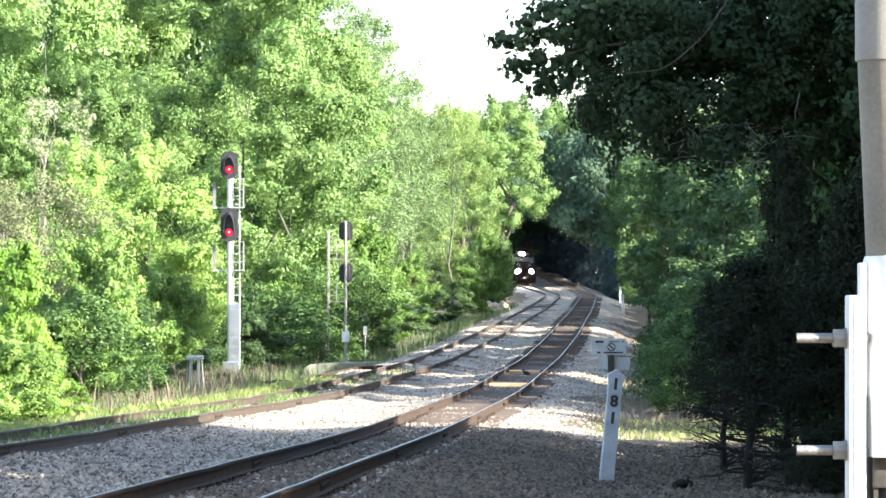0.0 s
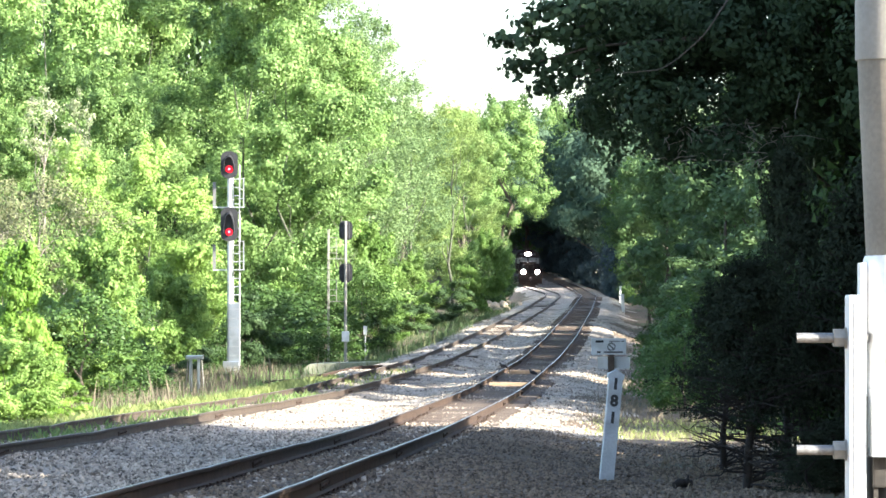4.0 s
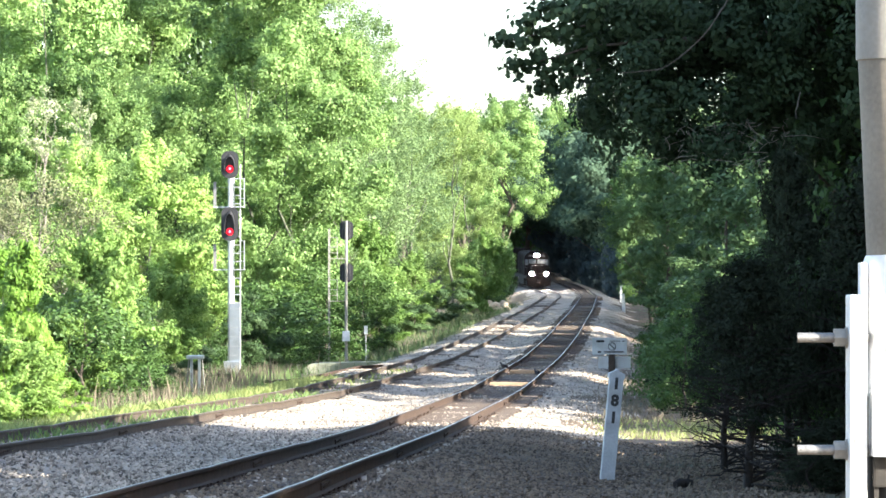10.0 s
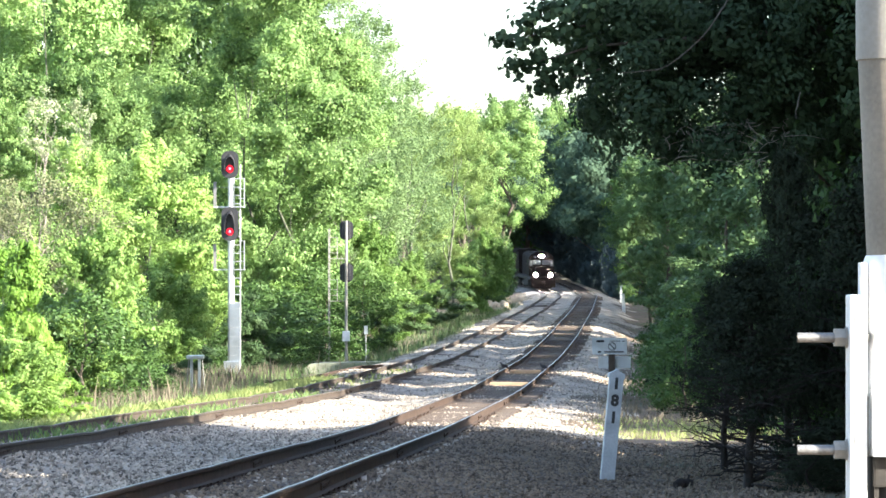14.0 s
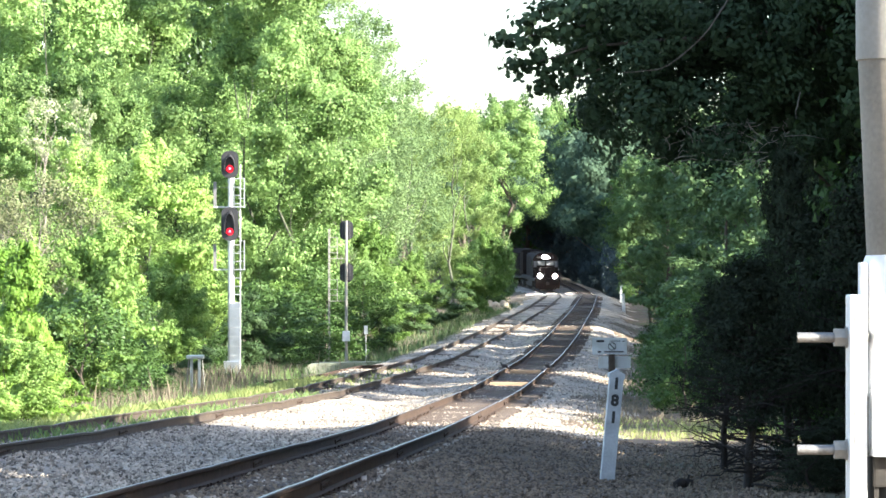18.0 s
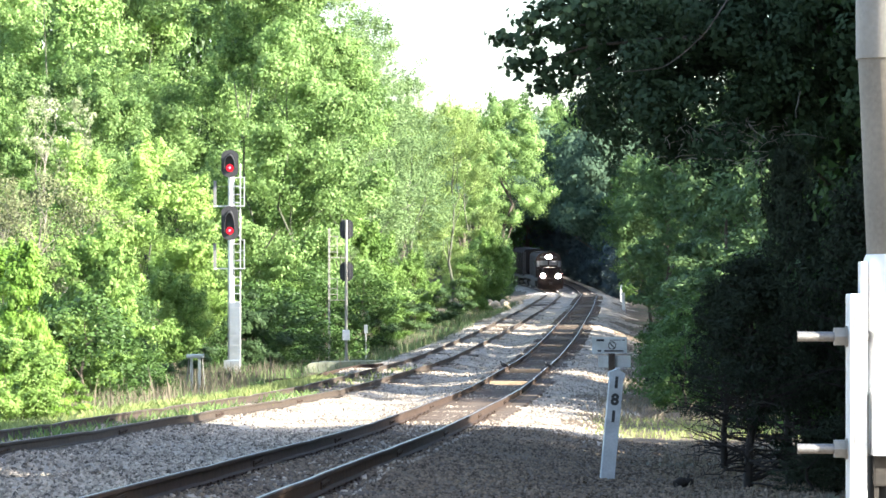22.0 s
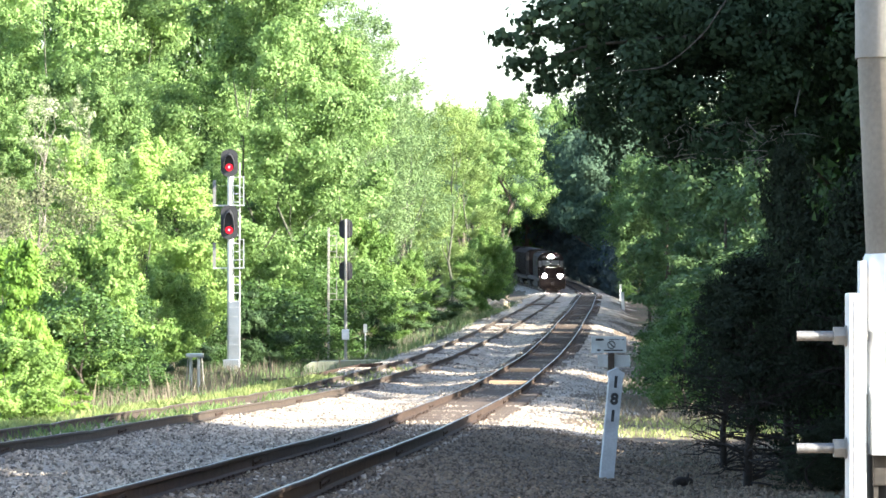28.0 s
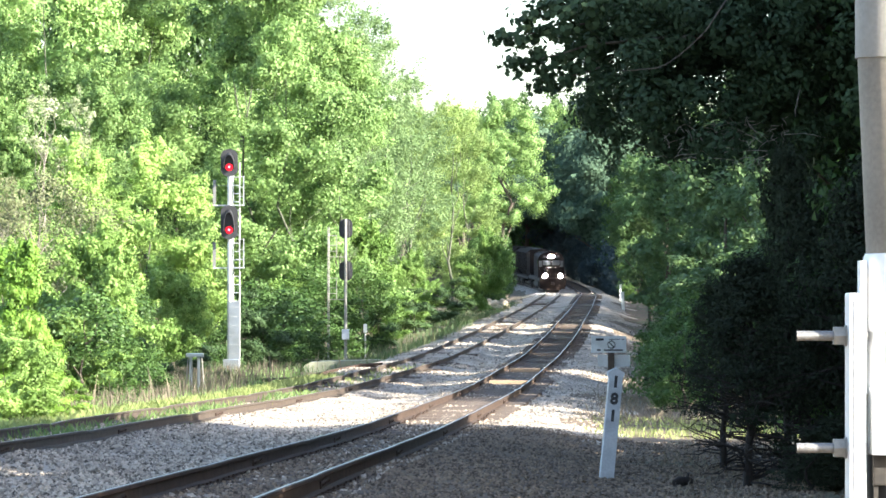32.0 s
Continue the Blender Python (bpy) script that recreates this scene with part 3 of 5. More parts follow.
RANK_FAR = [(20.2, 231, 13.5), (20.6, 241, 13.5), (21.3, 251, 13.5), (22, 261, 13.5), (22.6, 270, 13.5), (23.2, 280, 14.5), (23.8, 290, 14.5), (24.4, 300, 14.5), (25, 311, 14.5), (25.4, 322, 15.5), (25.8, 333, 15.5), (24, 212, 15.5), (25, 225, 15.5), (25, 238, 15.5), (26, 250, 16.5), (27, 262, 15.5), (28, 275, 16.5), (29, 288, 16.5), (30, 301, 16.5)]
REAR = [(27, 206, 17), (28.3, 217, 16), (29, 226, 17), (29.5, 237, 18), (30.4, 246, 17), (31, 258, 17), (32.5, 268, 18), (33, 281, 17), (34, 292, 17), (34.6, 304, 18), (35, 318, 17), (35.5, 331, 18)]
# Dark filler behind the left crowns, standing for their shaded gaps.
BACK = [(-17, 250, 30), (-20, 228, 26), (-10.6, 262, 24), (-14, 240, 29), (-18.5, 236, 30), (-23, 240, 31), (-28, 240, 32), (-33, 236, 31), (-25, 205, 27), (-12, 228, 26)]
DEEP = [(12, 500, 24), (7, 505, 23.5), (16, 497, 24.5), (19.5, 501, 24), (24, 385, 16), (23.2, 400, 17), (23.7, 415, 17), (26, 378, 18), (27.2, 392, 18), (28, 368, 18), (26, 360, 17)]
DEEPER = [(30, 350, 14), (31, 366, 14), (32, 382, 14), (32, 398, 14), (31, 414, 14), (31, 430, 14), (10, 482, 19), (6, 462, 17), (1, 472, 18), (27, 452, 20), (4.5, 430, 14), (1.5, 445, 16)]
lifted = tree("young_hackberry", 26, 11, 4.2, 3.0, 110, 170, 0.20, L_MID, "green hackberry with a raised crown over the shoulder", spread=0.8, limbs=7, trunk_r=0.12, lobes=24, plume=0.9)
plant(lifted, [(13.1, 200, 0, 0.95, 0.95), (14.6, 236, 120, 1.0, 1.0), (11.6, 172, 230, 0.9, 0.85)])
# Unseen wood inferred beside the crossing, whose shade lies over the near ground.
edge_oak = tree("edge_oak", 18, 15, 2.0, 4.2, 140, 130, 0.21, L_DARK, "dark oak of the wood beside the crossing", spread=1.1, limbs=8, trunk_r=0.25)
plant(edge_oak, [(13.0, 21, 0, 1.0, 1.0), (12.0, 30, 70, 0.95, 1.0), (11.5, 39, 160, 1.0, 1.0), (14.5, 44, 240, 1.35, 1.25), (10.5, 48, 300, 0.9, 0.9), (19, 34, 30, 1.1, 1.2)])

# Oak copies, mostly unseen, placed to steer sun and shade on the tracks.
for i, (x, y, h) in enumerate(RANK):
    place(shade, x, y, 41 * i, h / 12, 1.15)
# Rows hidden from the camera, added to shade the tracks and far curve.
MID = [(24.5 + 1.2 * (k % 2), 116 + 5.6 * k, 15.5 + (k * 7) % 3) for k in (0, 2, 4, 7, 9)] + [(25.5 + 1.2 * (k % 2), 178 + 5.6 * k, 12.5 + (k * 5) % 3) for k in (0, 3, 4, 6)]
TALL = [(33, 352, 24), (37, 362, 25), (34, 374, 25), (40, 380, 26), (35, 388, 25), (41, 396, 26), (36, 402, 25), (43, 410, 27), (37, 416, 26), (44, 425, 27), (38, 430, 26), (46, 440, 27), (38, 446, 26), (34, 458, 26), (29, 472, 25), (31, 486, 25), (27, 498, 25), (23, 512, 25)]
woods = tree("woodland_tree", 19, 14, 1.0, 4.4, 120, 46, 0.38, L_DARK, "tall dark wood tree, mostly unseen and added for shade", spread=1.2, limbs=6, trunk_r=0.22)
# The last four stand unseen beside the camera, added to cut sky light.
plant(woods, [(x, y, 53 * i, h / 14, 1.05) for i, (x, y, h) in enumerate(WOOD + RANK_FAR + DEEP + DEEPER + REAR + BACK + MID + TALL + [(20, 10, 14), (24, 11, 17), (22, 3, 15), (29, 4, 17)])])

bloom = tree("seeding_ash", 25, 11.7, 8.8, 1.1, 24, 70, 0.10, L_BLOOM, "slender tree with pale seed clusters", spread=0.42, limbs=10, trunk_r=0.05, bark=M_PALE, plume=0.8)
plant(bloom, [(-16.4, 139, 0, 1.0, 1.0), (-15.0, 139.5, 100, 1.0, 0.6)])

# Brush along the siding.
brush = tree("box_elder_bush", 21, 4.3, 0.1, 1.45, 84, 230, 0.125, L_BRIGHT, "bright yellow-green box elder bush", "bush", spread=0.44, plume=0.45, limbs=3, trunk_r=0.035, core=(70, 0.15), lobes=15)
plant(brush, [(-9.85, 80, 0, 1.0, 0.62), (-10.15, 81, 205, 0.96, 0.66), (-9.9, 79.5, 300, 0.76, 0.62), (-10.5, 81.5, 70, 0.4, 0.55), (-9.45, 84, 140, 0.27, 0.45), (-11.0, 84, 190, 0.98, 0.8)])
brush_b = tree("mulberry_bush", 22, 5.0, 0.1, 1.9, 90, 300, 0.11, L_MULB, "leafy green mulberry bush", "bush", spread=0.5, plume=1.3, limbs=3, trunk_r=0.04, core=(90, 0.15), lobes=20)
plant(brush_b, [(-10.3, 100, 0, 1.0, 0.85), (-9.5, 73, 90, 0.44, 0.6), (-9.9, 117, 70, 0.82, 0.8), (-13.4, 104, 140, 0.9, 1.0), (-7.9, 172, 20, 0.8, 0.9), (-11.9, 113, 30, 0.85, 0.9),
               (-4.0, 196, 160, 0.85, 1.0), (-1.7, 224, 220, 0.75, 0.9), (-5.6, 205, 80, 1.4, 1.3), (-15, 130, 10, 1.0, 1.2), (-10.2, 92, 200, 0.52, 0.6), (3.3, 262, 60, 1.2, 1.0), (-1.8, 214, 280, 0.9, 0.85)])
round_b = tree("dogwood_thicket", 23, 9.2, 0.3, 3.0, 140, 380, 0.105, L_LIGHT, "rounded pale green thicket in full sun", "bush", spread=0.72, plume=1.2, limbs=3, trunk_r=0.07, core=(130, 0.17), lobes=30, bark=M_GREYBARK)
plant(round_b, [(-11.75, 136, 0, 0.93, 1.0), (-14.3, 133, 120, 0.90, 0.9)])
sapling = tree("dying_sapling", 34, 7.4, 3.2, 1.7, 60, 70, 0.10, L_TWIGGY, "half-dead sapling with bare twigs and thin olive leaves", spread=0.5, plume=1.2, limbs=26, trunk_r=0.045, bark=M_PALE)
plant(sapling, [(-13.2, 110, 0, 1.0, 1.0), (-12.0, 113, 130, 0.92, 0.9), (-14.9, 112, 250, 1.0, 1.0)])
dusk_b = tree("shaded_brush", 24, 6.5, 0.1, 2.6, 90, 74, 0.195, L_DARK, "brush whose dark green leaf colour stands for shade", "bush", spread=0.75, limbs=5, trunk_r=0.08)
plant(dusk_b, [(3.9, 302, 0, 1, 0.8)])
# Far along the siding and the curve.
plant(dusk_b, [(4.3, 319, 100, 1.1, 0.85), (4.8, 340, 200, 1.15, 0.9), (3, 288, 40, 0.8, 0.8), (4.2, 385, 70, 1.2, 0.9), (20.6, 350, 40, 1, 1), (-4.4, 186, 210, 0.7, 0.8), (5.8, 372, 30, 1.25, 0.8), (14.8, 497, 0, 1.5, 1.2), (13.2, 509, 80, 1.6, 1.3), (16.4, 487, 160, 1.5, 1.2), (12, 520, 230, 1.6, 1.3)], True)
# Below the signals, dark leaves in place of the deep shade there.
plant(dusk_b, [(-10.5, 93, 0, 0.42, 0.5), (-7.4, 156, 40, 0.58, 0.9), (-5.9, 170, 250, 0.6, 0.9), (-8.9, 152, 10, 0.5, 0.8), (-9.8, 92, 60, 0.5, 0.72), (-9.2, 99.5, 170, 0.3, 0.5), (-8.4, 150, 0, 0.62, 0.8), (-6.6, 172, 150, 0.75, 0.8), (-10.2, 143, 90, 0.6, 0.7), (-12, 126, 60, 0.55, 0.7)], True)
# Beside the main line; some hidden behind the cedars, added for shade.
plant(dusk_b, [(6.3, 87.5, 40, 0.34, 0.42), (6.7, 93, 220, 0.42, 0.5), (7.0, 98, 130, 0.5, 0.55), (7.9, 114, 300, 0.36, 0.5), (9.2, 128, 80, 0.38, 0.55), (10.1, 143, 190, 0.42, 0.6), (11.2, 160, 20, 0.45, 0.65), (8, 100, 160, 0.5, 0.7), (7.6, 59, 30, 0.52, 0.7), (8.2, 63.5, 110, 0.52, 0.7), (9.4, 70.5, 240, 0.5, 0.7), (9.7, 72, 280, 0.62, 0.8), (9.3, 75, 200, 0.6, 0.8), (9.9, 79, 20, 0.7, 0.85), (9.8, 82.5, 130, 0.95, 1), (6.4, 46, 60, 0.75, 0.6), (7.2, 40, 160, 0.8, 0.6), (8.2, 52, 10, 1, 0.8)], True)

deep_b = tree("undergrowth", 27, 7.5, 0.1, 2.6, 80, 90, 0.21, L_HAZE_DARK, "undergrowth tinted dark blue-green for haze and shade beside the far curve", "bush", spread=0.8, limbs=4, trunk_r=0.07, core=(30, 0.4))
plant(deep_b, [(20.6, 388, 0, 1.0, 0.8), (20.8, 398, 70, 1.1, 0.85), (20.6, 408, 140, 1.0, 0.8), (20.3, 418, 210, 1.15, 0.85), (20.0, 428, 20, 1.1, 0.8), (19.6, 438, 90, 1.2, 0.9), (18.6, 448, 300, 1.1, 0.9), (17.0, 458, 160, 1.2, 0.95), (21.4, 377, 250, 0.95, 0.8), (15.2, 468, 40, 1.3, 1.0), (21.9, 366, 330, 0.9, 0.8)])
# Leaves darkened in colour: these bushes stand for shade and dark gaps.
low_b = tree("privet_bush", 30, 5.5, 0.05, 2.2, 90, 130, 0.15, L_SHADE_BUSH, "dense bush on the bank, leaf colour darkened for shade", "bush", spread=0.6, limbs=3, trunk_r=0.05, core=(40, 0.25), lobes=14)
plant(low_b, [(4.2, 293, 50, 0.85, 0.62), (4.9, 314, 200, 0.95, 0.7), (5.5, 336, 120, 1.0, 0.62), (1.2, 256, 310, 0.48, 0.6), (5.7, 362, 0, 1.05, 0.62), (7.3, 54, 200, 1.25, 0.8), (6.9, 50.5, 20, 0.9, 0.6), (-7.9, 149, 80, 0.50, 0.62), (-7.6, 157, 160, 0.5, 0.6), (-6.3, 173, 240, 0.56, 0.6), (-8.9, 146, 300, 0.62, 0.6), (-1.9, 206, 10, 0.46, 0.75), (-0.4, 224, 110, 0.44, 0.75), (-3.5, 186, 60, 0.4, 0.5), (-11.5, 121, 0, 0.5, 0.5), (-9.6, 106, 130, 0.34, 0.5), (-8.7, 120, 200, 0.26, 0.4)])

# Trees added to back the hollow with haze-coloured leaves.
haze_tree = tree("hemlock_tree", 29, 16, 0.1, 3.2, 130, 95, 0.30, L_HAZE_DARK, "added tree tinted dark blue-green for the haze of the far curve", spread=1.0, limbs=5, trunk_r=0.18, top=0.4, core=(30, 0.5))
plant(haze_tree, [(18.8, 455, 0, 1.0, 1.0), (17.6, 466, 70, 1.05, 1.0), (16.2, 480, 140, 1.05, 1.0), (14.6, 498, 210, 1.0, 1.0), (12.8, 518, 30, 1.0, 1.1), (20.8, 445, 280, 1.05, 1.0), (22.6, 432, 100, 1.0, 1.0), (24, 420, 330, 1.0, 1.0),
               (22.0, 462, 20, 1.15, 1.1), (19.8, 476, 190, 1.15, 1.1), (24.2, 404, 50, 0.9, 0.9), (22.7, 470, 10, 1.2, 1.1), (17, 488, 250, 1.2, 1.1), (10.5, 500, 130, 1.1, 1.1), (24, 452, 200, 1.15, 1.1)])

# The maple, coloured dark for backlight, whose limb hangs over the main line.
maple = tree("maple_tree", 31, 14, 4.3, 3.9, 330, 150, 0.13, L_MAPLE, "maple overhanging the main line, leaf colour darkened for backlight", spread=0.85, shape="oval", limbs=12, trunk_r=0.26, lean=-0.45, core=(110, 0.2))
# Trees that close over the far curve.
canopy = tree("canopy_tree", 20, 21, 6.5, 7.0, 150, 105, 0.42, L_HAZE_CANOPY, "tall tree, leaves tinted for haze, whose crown closes over the far curve", spread=1.6, limbs=8, trunk_r=0.3, core=(45, 0.8))
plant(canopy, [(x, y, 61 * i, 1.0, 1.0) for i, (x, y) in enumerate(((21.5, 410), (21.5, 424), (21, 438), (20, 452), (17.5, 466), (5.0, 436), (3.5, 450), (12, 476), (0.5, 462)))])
maple.matrix_basis = pose(7.2, 49, gz(7.2, 49) - 0.1)


def bend_path(pts, k=5):
    """A smooth line through the points."""
    pts = [Vector(p) for p in pts]
    out = []
    for i in range(len(pts) - 1):
        a, b, c, d = pts[max(i - 1, 0)], pts[i], pts[i + 1], pts[min(i + 2, len(pts) - 1)]
        for j in range(k):
            t = j / k
            out.append(0.5 * (2 * b + (c - a) * t + (2 * a - 5 * b + 4 * c - d) * t * t + (3 * b - a - 3 * c + d) * t ** 3))
    return out + [pts[-1]]


def overhang(owner):
    """The leafy limb that reaches out over the rails."""
    rng = np.random.RandomState(33)
    path = [Vector(p) for p in ((-0.6, 0, 6.6), (-1.8, -0.9, 6.5), (-3.0, -1.5, 6.4), (-4.2, -1.9, 6.3), (-5.2, -2.2, 6.2))]
    part("limb", Form().tube(path, [0.10, 0.08, 0.05, 0.03, 0.015], 7), M_BARK, owner, "", True)
    c = []
    twigs = (((-5.0, -2.2, 6.52), (-6.5, -2.3, 6.24), 9), ((-5.0, -2.1, 6.22), (-6.3, -2.2, 5.86), 8), ((-5.0, -2.0, 5.90), (-5.95, -2.1, 5.56), 5),
             ((-4.9, -2.2, 6.80), (-6.15, -2.3, 6.56), 8))
    for a, b, k in twigs:
        part("twig", Form().tube(wander(rng, a, b, 5, 0.03), [0.016, 0.014, 0.012, 0.010, 0.007, 0.004], 5), M_BARK, owner)
        for i in range(k):
            q = Vector(a).lerp(Vector(b), (i + 0.6) / k)
            c.append((q.x, q.y + rng.normal() * 0.1, q.z + rng.normal() * 0.06))
    for i in range(400):
        a, b = rng.uniform(0, 1) ** 0.85, rng.uniform(0, 1)
        c.append((-5.25 + 4.9 * a, rng.normal() * 1.0 - 0.9, 4.72 + 0.5 * max(0, 1 - 4 * a) + rng.normal() * 0.12 + b * (1.7 + 5.0 * a)))
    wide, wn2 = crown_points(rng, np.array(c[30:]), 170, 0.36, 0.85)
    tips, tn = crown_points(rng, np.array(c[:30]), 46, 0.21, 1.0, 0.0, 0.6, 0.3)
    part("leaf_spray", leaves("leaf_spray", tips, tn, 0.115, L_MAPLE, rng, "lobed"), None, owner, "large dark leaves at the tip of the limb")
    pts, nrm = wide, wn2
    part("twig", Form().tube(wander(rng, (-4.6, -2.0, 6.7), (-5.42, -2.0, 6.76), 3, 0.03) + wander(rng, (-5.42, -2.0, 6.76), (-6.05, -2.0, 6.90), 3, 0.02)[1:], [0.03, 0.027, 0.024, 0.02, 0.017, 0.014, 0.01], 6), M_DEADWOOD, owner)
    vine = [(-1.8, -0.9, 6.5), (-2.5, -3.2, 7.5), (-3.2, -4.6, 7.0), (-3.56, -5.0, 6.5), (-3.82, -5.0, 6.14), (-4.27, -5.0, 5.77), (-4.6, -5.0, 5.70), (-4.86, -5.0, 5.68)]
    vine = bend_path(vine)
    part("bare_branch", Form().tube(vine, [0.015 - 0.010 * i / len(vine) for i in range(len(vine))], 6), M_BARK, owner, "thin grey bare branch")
    # Twigs in pale bark, standing for sun flecks under the crown.
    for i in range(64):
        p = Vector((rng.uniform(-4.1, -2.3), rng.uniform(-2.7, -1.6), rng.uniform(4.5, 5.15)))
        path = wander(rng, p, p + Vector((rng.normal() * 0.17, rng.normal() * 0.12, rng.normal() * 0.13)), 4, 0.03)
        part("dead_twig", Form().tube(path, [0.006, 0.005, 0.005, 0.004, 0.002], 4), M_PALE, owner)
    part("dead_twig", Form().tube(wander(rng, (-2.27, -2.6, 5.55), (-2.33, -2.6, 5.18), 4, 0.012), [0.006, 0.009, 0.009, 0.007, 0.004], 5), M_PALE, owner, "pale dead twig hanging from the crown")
    part("leafy_limb", leaves("leafy_limb", pts, nrm, 0.105, L_MAPLE, rng, "oval", 0.5), None, owner, "leaves coloured dark as a silhouette against the bright sky")


overhang(maple)


def far_woods():
    rng = np.random.RandomState(41)
    pts, nrm = [], []
    for i in range(100):
        y = rng.uniform(455, 600)
        x = rng.uniform(-45, 75)
        if abs(x - MAIN(y) + 2) < 6.5:
            continue
        c = clumps(rng, rng.uniform(15, 21), 1.0, rng.uniform(3.6, 5.2), 45) + np.array((x, y, gz(x, y)))
        p, q = crown_points(rng, c, 24, 1.4)
        pts.append(p), nrm.append(q)
    me = leaves("far_woods", np.concatenate(pts), np.concatenate(nrm), 0.70, L_FAR, rng, "point")
    tagged(new("far_woods", me), "distant wooded hillside beyond the curve", "woods", "", "stuff")


far_woods()


def cedar(seed, height, radius, n, label):
    rng = np.random.RandomState(seed)
    t = thing("cedar_tree", Matrix.Identity(4), label, "tree", "cedars by the milepost")
    stem = wander(rng, (0, 0, -0.3), (0.05, 0, height * 0.95), 7, 0.03)
    part("trunk", Form().tube(stem, [0.062 * (1.2 - 1.1 * i / 7) for i in range(8)], 8), M_DEADWOOD, t, "", True)
    dead = Form()
    for i in range(44):
        a, z = rng.uniform(0, 6.28), rng.uniform(0.12, height * 0.42)
        r = rng.uniform(0.45, 1.2)
        end = Vector((r * math.cos(a), r * math.sin(a), z + rng.uniform(-0.15, 0.35)))
        path = wander(rng, (0, 0, z), end, 5, 0.05)
        dead.tube(path, [0.017 * (1 - 0.8 * k / 5) for k in range(6)], 4)
        for k in (2, 3, 4):
            dead.tube(wander(rng, path[k], path[k] + Vector(rng.normal(size=3) * 0.16), 3, 0.02), [0.006, 0.005, 0.004, 0.002], 3)
    part("dead_branch", dead, M_DEADWOOD, t, "tangle of bare dead lower branches")
    boughs = Form()
    c = []
    for i in range(n):
        q = rng.uniform(0.0, 1.0) ** 0.9
        z = height * (0.26 + 0.68 * q)
        a = rng.uniform(0, 6.28)
        r = radius * (1.05 - q) ** 0.75 * rng.uniform(0.55, 1.2)
        end = Vector((r * math.cos(a), r * math.sin(a), z + r * rng.uniform(0.05, 0.55)))
        path = wander(rng, (0, 0, z), end, 4, 0.03)
        boughs.tube(path, [0.012, 0.010, 0.008, 0.006, 0.003], 4)
        for k in range(5):
            p = Vector((0, 0, z)).lerp(end, 0.35 + 0.65 * k / 4)
            c.append((p.x + rng.normal() * 0.06, p.y + rng.normal() * 0.06, p.z + rng.normal() * 0.06))
    part("bough", boughs, M_DEADWOOD, t, "thin dark boughs")
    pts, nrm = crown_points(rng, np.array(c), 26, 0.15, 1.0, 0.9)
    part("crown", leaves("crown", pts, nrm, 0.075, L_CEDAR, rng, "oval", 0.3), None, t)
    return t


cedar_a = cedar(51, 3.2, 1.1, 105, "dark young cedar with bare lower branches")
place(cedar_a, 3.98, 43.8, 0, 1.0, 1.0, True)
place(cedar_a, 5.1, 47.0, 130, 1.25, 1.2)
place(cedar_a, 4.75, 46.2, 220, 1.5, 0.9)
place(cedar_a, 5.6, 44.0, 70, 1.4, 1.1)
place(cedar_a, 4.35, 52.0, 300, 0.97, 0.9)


thicket = tree("cedar_thicket", 52, 3.6, 0.0, 0.62, 110, 60, 0.085, L_CEDAR, "dense cedar scrub reaching to the ground, coloured dark for shade", "bush", spread=0.22, shape="oval", aspect=0.3, limbs=5, trunk_r=0.03, plume=0.9, bark=M_DEADWOOD)
# The low last copies lay dark leaves over ground that is only shaded.
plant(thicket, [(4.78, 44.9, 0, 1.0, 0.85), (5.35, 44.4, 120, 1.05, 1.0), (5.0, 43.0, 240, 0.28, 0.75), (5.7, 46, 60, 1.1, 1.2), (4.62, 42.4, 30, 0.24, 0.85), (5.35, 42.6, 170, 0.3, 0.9)])


